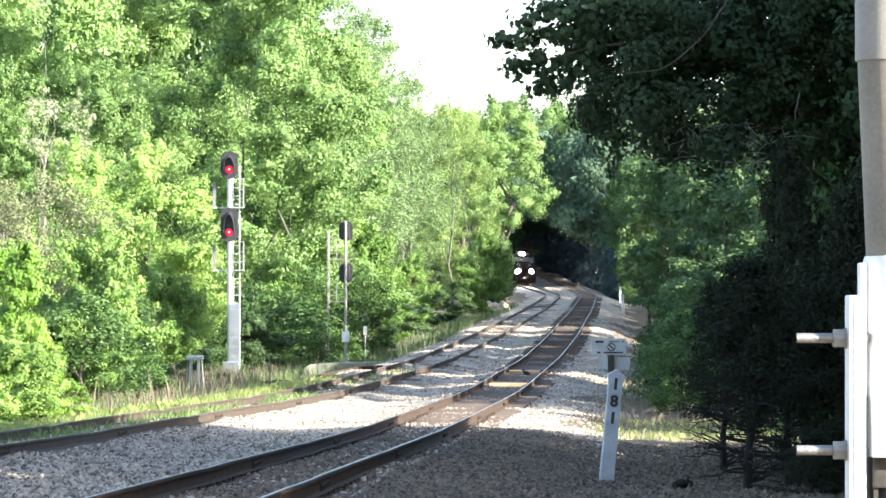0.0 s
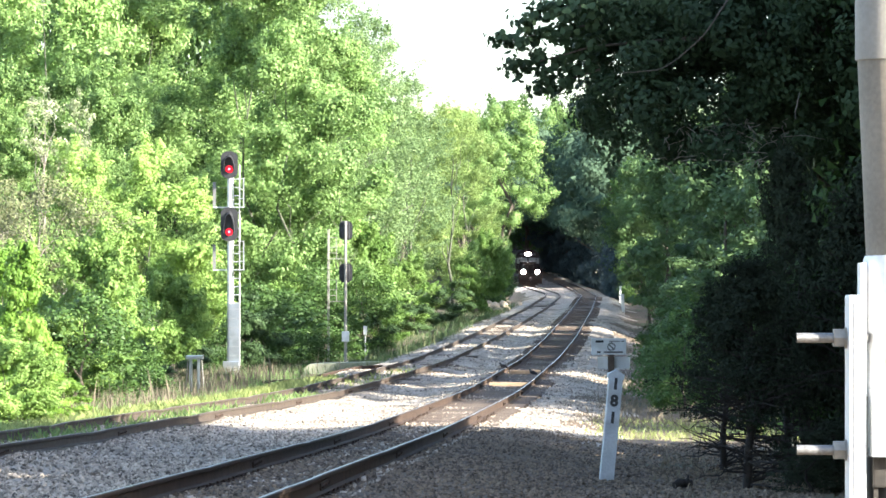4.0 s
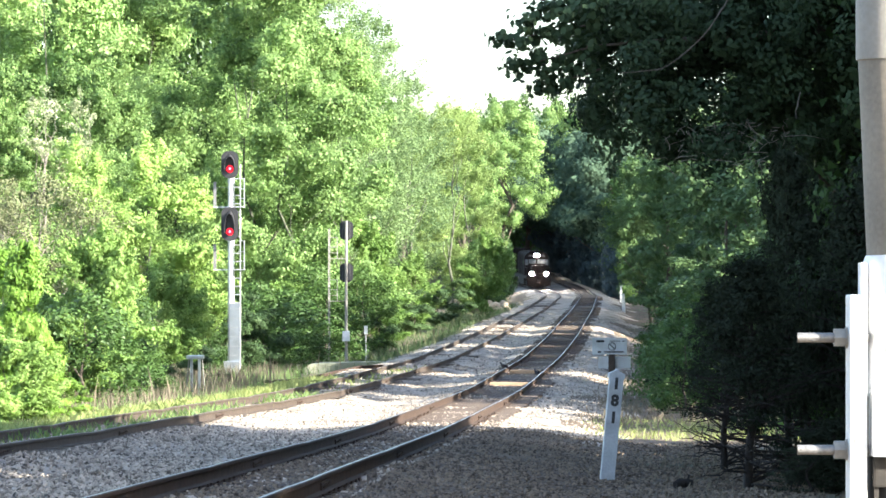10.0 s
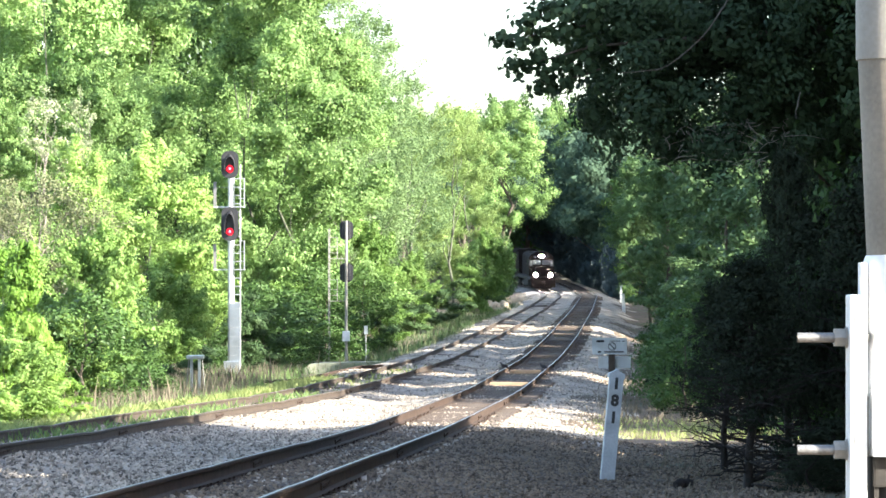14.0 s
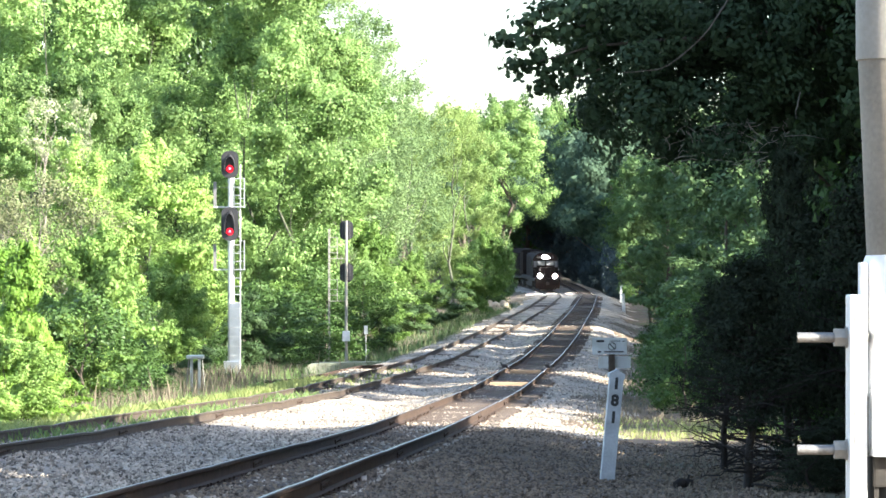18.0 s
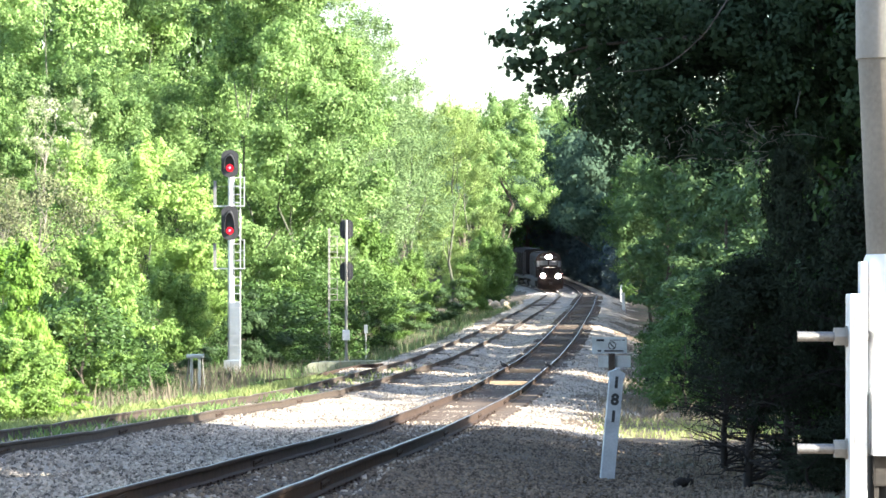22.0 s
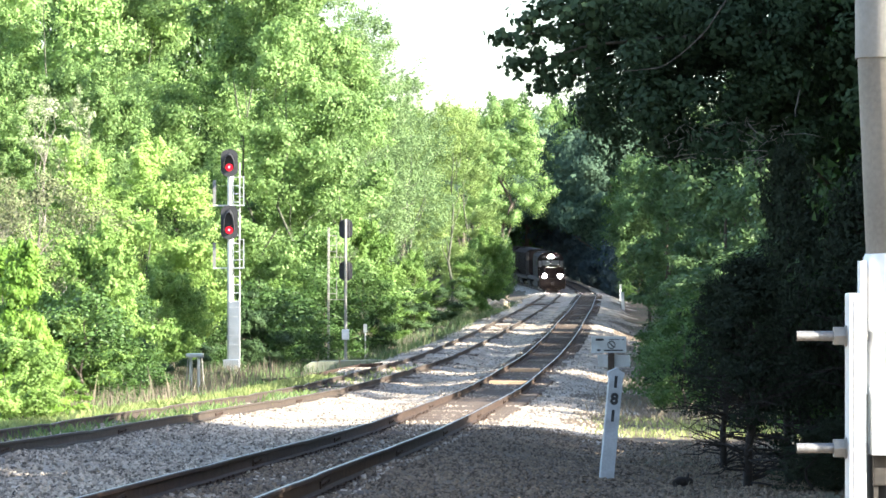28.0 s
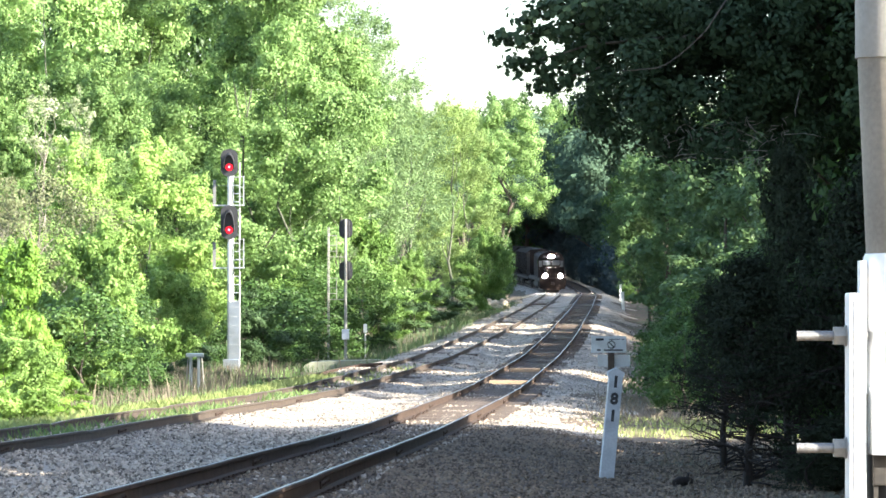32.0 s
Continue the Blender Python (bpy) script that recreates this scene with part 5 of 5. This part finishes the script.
def slab():
    t = thing("concrete_slab", pose(-4.15, 143.0, gz(-4.3, 143.0) + 0.12, 0, 0, -2), "low mossy weathered concrete slab beside the siding", "slab")
    part("slab", Form().prism([(-1.72, -0.3), (-1.70, 0.10), (-1.45, 0.27), (-0.9, 0.31), (0.2, 0.34), (1.35, 0.37), (1.68, 0.35), (1.72, 0.30), (1.72, -0.3)], "y", -0.8, 0.8), M_CONCRETE, t)
    part("end_block", Form().box(1.80, 2.25, -0.7, 0.5, -0.3, 0.42, 0.10), M_CONCRETE, t)


slab()


def rubble(x, y, seed, label):
    """A low heap of broken rock and earth on the bank."""
    rng = np.random.RandomState(seed)
    t = thing("rubble_heap", pose(x, y, gz(x, y)), label, "rubble")
    for i in range(11):
        bm = bmesh.new()
        bmesh.ops.create_icosphere(bm, subdivisions=2, radius=1)
        r = rng.uniform(0.22, 0.5)
        sx, sy, sz = rng.uniform(0.7, 1.3, 3)
        for v in bm.verts:
            k = 1 + 0.22 * noise.noise(v.co * 1.7 + Vector((i * 3.1, seed, 0)))
            v.co = Vector((v.co.x * sx, v.co.y * sy, v.co.z * sz * 0.8)) * r * k
        me = bpy.data.meshes.new("stone")
        bm.to_mesh(me)
        bm.free()
        me.materials.append(M_EARTH)
        part("stone", me, None, t, "", False, pose(rng.normal() * 0.8, rng.normal() * 1.5, 0.1 + rng.uniform(0, 0.35), *rng.uniform(0, 360, 3)))


rubble(3.1, 262, 91, "heap of tan broken rock and earth on the bank")
rubble(4.5, 281, 92, "heap of tan broken rock and earth on the bank")


def rotten_log(x, y):
    rng = np.random.RandomState(95)
    t = thing("rotten_log", pose(x, y, gz(x, y) + 0.05, 0, 0, 25), "short dark rotten log lying under the cedars", "log")
    part("log", Form().tube(wander(rng, (-0.13, 0, 0.0), (0.13, 0.02, 0.03), 5, 0.015), [0.05, 0.065, 0.07, 0.062, 0.055, 0.04], 10), M_DEADWOOD, t, "", True)
    part("branch_stub", Form().tube([(0.05, 0, 0.05), (0.09, 0.02, 0.13)], [0.022, 0.012], 6), M_DEADWOOD, t)


rotten_log(3.15, 44.0)


# ---- grass and weeds ----
def blades(name, n, area, height, mat, label, seed, keep=None, width=0.02, bend=0.35):
    """Upright tapering blades scattered over x0, x1, y0, y1."""
    rng = np.random.RandomState(seed)
    x = rng.uniform(area[0], area[1], n)
    y = rng.uniform(area[2], area[3], n)
    if keep is not None:
        ok = keep(x, y, rng)
        x, y = x[ok], y[ok]
    n = len(x)
    z = ground_z(x, y)
    h = height * rng.uniform(0.45, 1.2, n)
    a = rng.uniform(0, 6.28, n)
    w = width * rng.uniform(0.6, 1.3, n)
    lx, ly = rng.normal(0, bend, n) * h, rng.normal(0, bend, n) * h
    v = np.empty((n, 4, 3))
    v[:, 0] = np.stack([x - w * np.cos(a), y - w * np.sin(a), z - 0.03], -1)
    v[:, 1] = np.stack([x + w * np.cos(a), y + w * np.sin(a), z - 0.03], -1)
    v[:, 2] = np.stack([x + 0.4 * lx + 0.7 * w * np.cos(a), y + 0.4 * ly + 0.7 * w * np.sin(a), z + 0.6 * h], -1)
    v[:, 3] = np.stack([x + lx, y + ly, z + h], -1)
    tagged(new(name, fast_mesh(name, v.reshape(-1, 3), np.arange(n * 4), 4, mat)), label, "grass", "", "stuff")


def left_strip(lo, hi, clear=0.0):
    """A band beside the siding; clear keeps it off the gravel round the spur."""
    def keep(x, y, rng):
        l = SIDE(y) - x - clear * ease(102, 110, y)
        patch = np.sin(x * 1.3 + y * 0.21) + np.sin(y * 0.47 - x * 0.6)
        return (l > lo) & (l < hi) & (patch + rng.normal(0, 0.8, len(x)) > -0.6)
    return keep


blades("green_grass", 70000, (-13, -3, 56, 112), 0.26, L_GRASS, "sunlit green grass along the siding", 61, left_strip(0.9, 3.9), 0.006)
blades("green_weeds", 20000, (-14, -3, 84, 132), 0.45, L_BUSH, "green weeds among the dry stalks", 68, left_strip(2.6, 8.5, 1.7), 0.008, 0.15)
blades("weed_stalks", 260, (-12, -3, 80, 132), 1.05, L_DRY, "tall pale dead weed stalks", 67, left_strip(1.6, 7.5, 1.0), 0.007, 0.08)
blades("dry_weeds", 16000, (-14, -3, 84, 132), 0.66, L_DRY, "tall dry brown weeds below the signal", 62, left_strip(2.6, 8.5, 1.9), 0.006, 0.10)
def weed_leaves(name, n, area, lo, hi, size, mat, label, seed, keep):
    """Small leaves and seed heads hovering about the stalks."""
    rng = np.random.RandomState(seed)
    x, y = rng.uniform(area[0], area[1], n), rng.uniform(area[2], area[3], n)
    ok = keep(x, y, rng)
    x, y = x[ok], y[ok]
    tuft = 0.55 + 0.45 * np.sin(x * 2.3 + y * 0.9) * np.sin(y * 1.7 - x)
    pts = np.stack([x, y, ground_z(x, y) + lo + (hi - lo) * tuft * rng.uniform(0, 1, len(x))], -1)
    nrm = rng.normal(size=(len(x), 3))
    nrm /= np.linalg.norm(nrm, axis=1, keepdims=True)
    tagged(new(name, leaves(name, pts, nrm, size, mat, rng, "oval", 0.4)), label, "weeds", "", "stuff")


weed_leaves("dry_seed_heads", 90000, (-14, -3, 84, 132), 0.02, 0.70, 0.045, L_DRY, "brown seed heads of the dead weeds", 78, left_strip(2.6, 8.5, 1.9))
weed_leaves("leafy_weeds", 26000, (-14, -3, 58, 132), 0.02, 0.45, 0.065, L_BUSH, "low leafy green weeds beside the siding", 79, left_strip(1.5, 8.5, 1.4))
blades("track_grass", 14000, (-9, 4, 48, 130), 0.18, L_GRASS, "short grass between the siding rails", 63, left_strip(-0.7, 0.7), 0.012)
blades("siding_grass", 7000, (-9, -3, 56, 92), 0.2, L_BUSH, "dull green grass growing between the siding rails", 60, left_strip(-0.72, 1.6), 0.010)
blades("shoulder_grass", 1500, (1.5, 12, 38, 60), 0.13, L_DRY, "sparse short dry grass under the cedars", 64, lambda x, y, rng: (x - MAIN(y) > 4.3) & (x - MAIN(y) < 9), 0.008)
blades("sunny_shoulder_grass", 6000, (1.5, 12, 67, 80), 0.12, L_GRASS, "short yellowish grass beyond the ballast shoulder", 66, lambda x, y, rng: (x - MAIN(y) > 2.9 + 0.5 * rng.uniform(0, 1, len(x))) & (x - MAIN(y) < 9), 0.009)
blades("shoulder_weeds", 9000, (2, 14, 74, 125), 0.22, L_DRY, "low dry weeds on the soil beyond the shoulder", 69, lambda x, y, rng: (x - MAIN(y) > 2.7 + 0.8 * rng.uniform(0, 1, len(x))) & (x - MAIN(y) < 8), 0.010)
blades("bank_weeds", 36000, (-9, 12, 138, 290), 0.42, L_EDGE, "weeds on the bank beside the siding", 65, left_strip(2.2, 7.5), 0.012, 0.15)
blades("dry_bank_weeds", 18000, (-9, 12, 138, 290), 0.42, L_TWIGGY, "thin dry weeds on the bank beside the siding", 84, left_strip(1.8, 6.5), 0.010, 0.15)


# ---- ballast stones ----
def stones(name, n, y0, y1, lo, hi, size, seed, mat=None, bare=0.9, reach=2.8, lift=0.006):
    rng = np.random.RandomState(seed)
    y = y0 + (y1 - y0) * rng.uniform(0, 1, n) ** 1.3
    x = MAIN(y) + rng.uniform(lo, hi, n)
    gap = np.minimum(np.abs(np.abs(x - MAIN(y)) - HALF), np.abs(np.abs(x - SIDE(y)) - HALF))
    ok = (gap > 0.10) & (SIDE(y) - x < reach) & ~((np.abs(x - MAIN(y)) < 1.05) & (rng.uniform(0, 1, n) < bare))
    x, y = x[ok], y[ok]
    n = len(x)
    octa = np.array([(1, 0, 0), (-1, 0, 0), (0, 1, 0), (0, -1, 0), (0, 0, 1), (0, 0, -1)], float)
    q = rng.normal(size=(n, 3, 3))
    q, _ = np.linalg.qr(q)
    s = size * rng.uniform(0.5, 1.3, (n, 1, 1))
    v = (octa[None] * rng.uniform(0.55, 1.0, (n, 6, 1)) + rng.normal(0, 0.16, (n, 6, 3))) * rng.uniform(0.6, 1.0, (n, 1, 3)) * s * 0.75
    v = v @ q
    v += np.stack([x, y, ground_z(x, y) + lumps(x, y) + lift], -1)[:, None]
    f = np.array([(0, 2, 4), (2, 1, 4), (1, 3, 4), (3, 0, 4), (2, 0, 5), (1, 2, 5), (3, 1, 5), (0, 3, 5)])
    loops = (np.arange(n)[:, None, None] * 6 + f[None]).reshape(-1)
    me = fast_mesh(name, v.reshape(-1, 3), loops, 3, mat or M_STONE)
    tagged(new(name, me), "brown stones of the ballast bed" if mat else "loose grey crushed stone ballast", "gravel", "", "stuff")


stones("ballast_stones", 30000, 27.0, 66.0, -6.5, 1.1, 0.072, 71)
# Browner stones up to 66 m; lighter ones follow beyond.
stones("shoulder_stones", 34000, 27.0, 66.0, 1.1, 6.4, 0.052, 74, M_STONE_BROWN, lift=0.0)
stones("bed_stones", 16000, 27.0, 66.0, -1.05, 1.05, 0.052, 76, M_STONE_BROWN, 0.0, lift=-0.002)
stones("spur_stones", 7000, 104.0, 134.0, -13.0, -5.2, 0.06, 77, None, 0.0, 6.4)
stones("bed_gravel", 5000, 64.0, 112.0, -1.05, 1.05, 0.05, 80, None, 0.0)
stones("crossing_stones", 5000, -16.0, 27.0, -6.5, 4.6, 0.062, 83, M_STONE_BROWN)
stones("distant_ballast_stones", 9000, 118.0, 230.0, -6.0, 4.0, 0.085, 75)
stones("far_ballast_stones", 18000, 64.0, 120.0, -6.5, 3.6, 0.052, 72)


def litter(name, n, x0, x1, y0, y1, size, seed):
    rng = np.random.RandomState(seed)
    x, y = rng.uniform(x0, x1, n), rng.uniform(y0, y1, n)
    ok = x - MAIN(y) > 1.6 + 3.4 * rng.uniform(0, 1, n) ** 0.6
    x, y = x[ok], y[ok]
    pts = np.stack([x, y, ground_z(x, y) + lumps(x, y) + 0.012], -1)
    nrm = rng.normal(0, 0.35, (len(x), 3)) + np.array((0, 0, 1.0))
    nrm /= np.linalg.norm(nrm, axis=1, keepdims=True)
    tagged(new(name, leaves(name, pts, nrm, size, L_LITTER, rng)), "brown fallen leaves and twigs under the cedars", "leaf litter", "", "stuff")


litter("leaf_litter", 6000, 0.2, 7.5, 30, 64, 0.075, 73)


# ---- ties and rail fastenings ----
def ties(owner, line, y0, y1, step, count, seed, proud):
    rng = np.random.RandomState(seed)
    tie = Form().box(-1.28, 1.28, -0.11, 0.11, -0.18, 0.0, 0.012).mesh("tie", M_TIE)
    plate = Form().box(-0.13, 0.13, -0.09, 0.09, 0.0, 0.014).box(-0.11, -0.085, -0.03, -0.01, 0.01, 0.045).box(0.085, 0.11, 0.01, 0.03, 0.01, 0.045).mesh("tie_plate", M_RUST)
    y, k = y0, 0
    rest = Form()
    while y < y1:
        m = pose(float(line(y)) + rng.normal() * 0.03, y, float(rail_z(y)) - 0.190 + proud - 0.035 * float(1 - ease(66, 76, y)), 0, 0, -math.degrees(heading(line, y)) + rng.normal() * 1.2)
        if k < count:
            o = part("tie", tie, None, owner, "", False, m)
            if k < 190:
                for sx in (-HALF, HALF):
                    part("tie_plate", plate, None, o, "", False, pose(sx, 0, 0.0))
        else:
            rest.box(-1.28, 1.28, -0.11, 0.11, -0.18, 0.0, 0, m)
        y += step * rng.uniform(0.93, 1.07)
        k += 1
    r = part("far_ties", rest, M_TIE, owner)
    tagged(r, "", "", "", "stuff")


ties(main_track, MAIN, -24.0, 350.0, 0.53, 300, 81, 0.008)
ties(side_track, SIDE, -24.0, 350.0, 0.55, 260, 82, -0.04)


def joint_bars(owner, line, y0, y1):
    bar = Form().box(0.013, 0.034, -0.45, 0.45, -0.145, -0.06, 0.004).box(-0.034, -0.013, -0.45, 0.45, -0.145, -0.06, 0.004)
    for k in range(6):
        bar.tube([(0.03, -0.38 + 0.15 * k, -0.10), (0.052, -0.38 + 0.15 * k, -0.10)], 0.016, 6).tube([(-0.052, -0.38 + 0.15 * k, -0.10), (-0.03, -0.38 + 0.15 * k, -0.10)], 0.016, 6)
    me = bar.mesh("joint_bar", M_RUST)
    for off in (-HALF, HALF):
        y = y0 + 3 * off
        while y < y1:
            h = heading(line, y)
            part("joint_bar", me, None, owner, "", False, pose(float(line(y)) + off * math.cos(h), y - off * math.sin(h), float(rail_z(y)) - 0.01, 0, 0, -math.degrees(h)))
            y += 11.9


joint_bars(side_track, SIDE, 46.0, 140.0)
joint_bars(main_track, MAIN, 33.0, 140.0)


# ---- two birds on the rails ----
M_FEATHER = surface("black_feathers", (0.006, 0.006, 0.008), (0.022, 0.022, 0.028), 30.0, 0.5, 0, 0.2, 120.0)
SHOULDER = (0.035, 0.035, 0.125)


def blackbird(label):
    """A bird that faces along y, standing at its feet; its wings turn at the shoulders."""
    t = thing("blackbird", Matrix.Identity(4), label, "bird", "birds on the rails")
    part("body", Form().tube([(0, -0.10, 0.075), (0, -0.07, 0.085), (0, -0.02, 0.10), (0, 0.04, 0.115), (0, 0.085, 0.135), (0, 0.10, 0.145)], [0.012, 0.035, 0.055, 0.055, 0.036, 0.022], 12), M_FEATHER, t, "", True)
    head = part("head", Form().tube([(0, 0.08, 0.14), (0, 0.095, 0.16), (0, 0.115, 0.178), (0, 0.14, 0.18), (0, 0.15, 0.178)], [0.026, 0.032, 0.034, 0.026, 0.012], 12), M_FEATHER, t, "", True)
    part("beak", Form().tube([(0, 0.147, 0.178), (0, 0.185, 0.17)], [0.010, 0.002], 8), M_BLACK, head)
    part("tail", Form().prism([(-0.018, -0.08), (0.018, -0.08), (0.035, -0.22), (0.0, -0.235), (-0.035, -0.22)], "z", 0.068, 0.078), M_FEATHER, t, "long wedge-shaped tail")
    wings = []
    for sx in (1, -1):
        w = Form().prism([(0, 0.045), (sx * 0.09, 0.055), (sx * 0.19, 0.02), (sx * 0.23, -0.03), (sx * 0.17, -0.055), (sx * 0.08, -0.075), (0, -0.07)], "z", -0.006, 0.006)
        wings.append(part("wing", w, M_FEATHER, t, "", False, pose(sx * SHOULDER[0], SHOULDER[1], SHOULDER[2])))
        part("leg", Form().tube([(sx * 0.022, 0.0, 0.07), (sx * 0.024, 0.012, 0.0), (sx * 0.024, 0.045, 0.002)], [0.007, 0.004, 0.003], 6), M_BLACK, t)
    return t, wings


bird_a = blackbird("black bird hopping between the rails beside a board")
bird_b = blackbird("black bird perched on the rusty rail head")


# ---- what moves: the train rolls in along the siding and stops ----
def on_track(y_front, offset, length):
    """The pose of a vehicle whose front stands offset metres behind the train's front."""
    ya, yb = y_front + offset + 2.5, y_front + offset + length - 2.5
    a = Vector((float(SIDE(ya)), ya, float(rail_z(ya))))
    b = Vector((float(SIDE(yb)), yb, float(rail_z(yb))))
    d = (b - a).normalized()
    tilt = math.degrees(math.asin(d.z))
    return Matrix.Translation(a - d * 2.5) @ pose(0, 0, 0, tilt, 0, -math.degrees(math.atan2(d.x, d.y)))


def motions():
    ys = np.arange(384.0, 440.0, 0.25)
    bearing = SIDE(ys) / ys * 5955.0
    times = (0, 1.5, 3, 5, 7, 9, 11, 13, 15, 17, 19, 21, 23, 25, 27, 29, 32)
    bearings = (144.8, 148.6, 152.3, 157.6, 162.4, 166.9, 171.3, 175.2, 179.2, 183.0, 186.0, 188.3, 190.2, 191.5, 192.6, 193.4, 193.8)
    fronts = [float(np.interp(-b, -bearing, ys)) for b in bearings]
    for ob, offset, length in ((loco, 0.0, 18.9), (car_a, 20.2, 15.8), (car_b, 37.0, 15.8), (car_c, 53.8, 15.8)):
        walk(ob, [(t, on_track(f, offset, length)) for t, f in zip(times, fronts)])

    fly(bird_a, STAY_A, FLIGHT_A)
    fly(bird_b, STAY_B, FLIGHT_B)


# On the ground: seconds, bearing, distance, height over the rail head, turn.
STAY_A = [(0.0, 145, 119.6, -0.20, 60), (0.8, 152, 119.6, -0.20, 20), (1.5, 159, 119.6, -0.20, 70), (3.0, 156, 119.6, -0.20, 95), (6.0, 161, 119.7, -0.20, 50), (8.0, 152, 119.6, -0.20, 85),
          (10.0, 164, 119.7, -0.20, 30), (11.0, 167, 119.8, -0.20, 60), (11.3, 172, 120.4, 0.06, 60), (11.6, 175, 121.0, -0.03, 65), (14.0, 175, 121.0, -0.03, 70), (17.0, 181, 121.1, -0.01, 60), (22.0, 183, 121.1, -0.01, 75), (24.35, 181, 121.1, -0.01, 65)]
STAY_B = [(0.0, 112, 122.2, -0.19, 80), (2.0, 110, 122.2, -0.19, 80), (2.5, 106, 121.4, 0.03, 85), (2.8, 105, 121.0, -0.01, 90), (10.0, 105, 121.0, -0.01, 100), (18.0, 105, 121.0, -0.01, 85), (26.7, 105, 121.0, -0.01, 95)]
# Flights: seconds, bearing to the right of the line of sight and drop below the eye (in 1/5955 of the distance), distance.
FLIGHT_A = [(24.5, 168, 182, 121.5), (24.6, 161, 169, 122.5), (24.8, 141, 160, 126), (24.9, 129, 164, 128), (25.0, 120, 156, 130), (25.1, 111, 167, 133), (25.2, 98, 158, 136),
            (25.3, 91, 168, 139), (25.4, 78, 163, 142), (25.5, 74, 167, 145), (25.8, 46, 156, 156), (26.1, 18, 150, 168), (26.4, -12, 142, 180), (26.7, -40, 134, 192), (26.9, -52, 130, 200)]
FLIGHT_B = [(26.95, 103, 180, 122), (27.1, 90, 162, 126), (27.3, 68, 152, 133), (27.5, 47, 147, 140), (27.6, 33, 150, 146), (27.7, 18, 138, 152), (27.8, 4, 145, 158), (27.9, -6, 136, 165),
            (28.0, -16, 135, 172), (28.1, -24, 140, 179), (28.2, -37, 131, 187), (28.3, -43, 132, 193), (28.5, -54, 128, 201)]


def fly(bird, stay, flight):
    """The bird hops about, takes off, flaps away and settles in the bush."""
    ob, wings = bird
    t0, t1 = flight[0][0], flight[-1][0]
    rows = [(t, pose(right * far / 5955.0, far, float(rail_z(far)) + up, 18, 0, turn)) for t, right, far, up, turn in stay]
    for t, right, drop, far in flight:
        rows.append((t, pose(right * far / 5955.0, far, 4.0 - drop * far / 5955.0 - 0.10, 8, 0, 40)))
    last = rows[-1][1]
    rows += [(t1 + 0.3, last), (32.0, last)]
    walk(ob, rows)
    for w, sx in zip(wings, (1, -1)):
        def at(rx, ry, rz):
            return pose(sx * SHOULDER[0], SHOULDER[1], SHOULDER[2], rx, sx * ry, sx * rz)
        folded, half = at(75, 0, -80), at(38, -15, -38)
        beats = [(0.0, folded), (t0 - 0.15, folded), (t0 - 0.08, half)]
        k, t = 0, t0
        while t < t1:
            beats.append((t, at(0, -40 if k % 2 else 38, 0)))
            t, k = t + 0.1, k + 1
        walk(w, beats + [(t1 + 0.1, half), (t1 + 0.2, folded), (32.0, folded)])


motions()
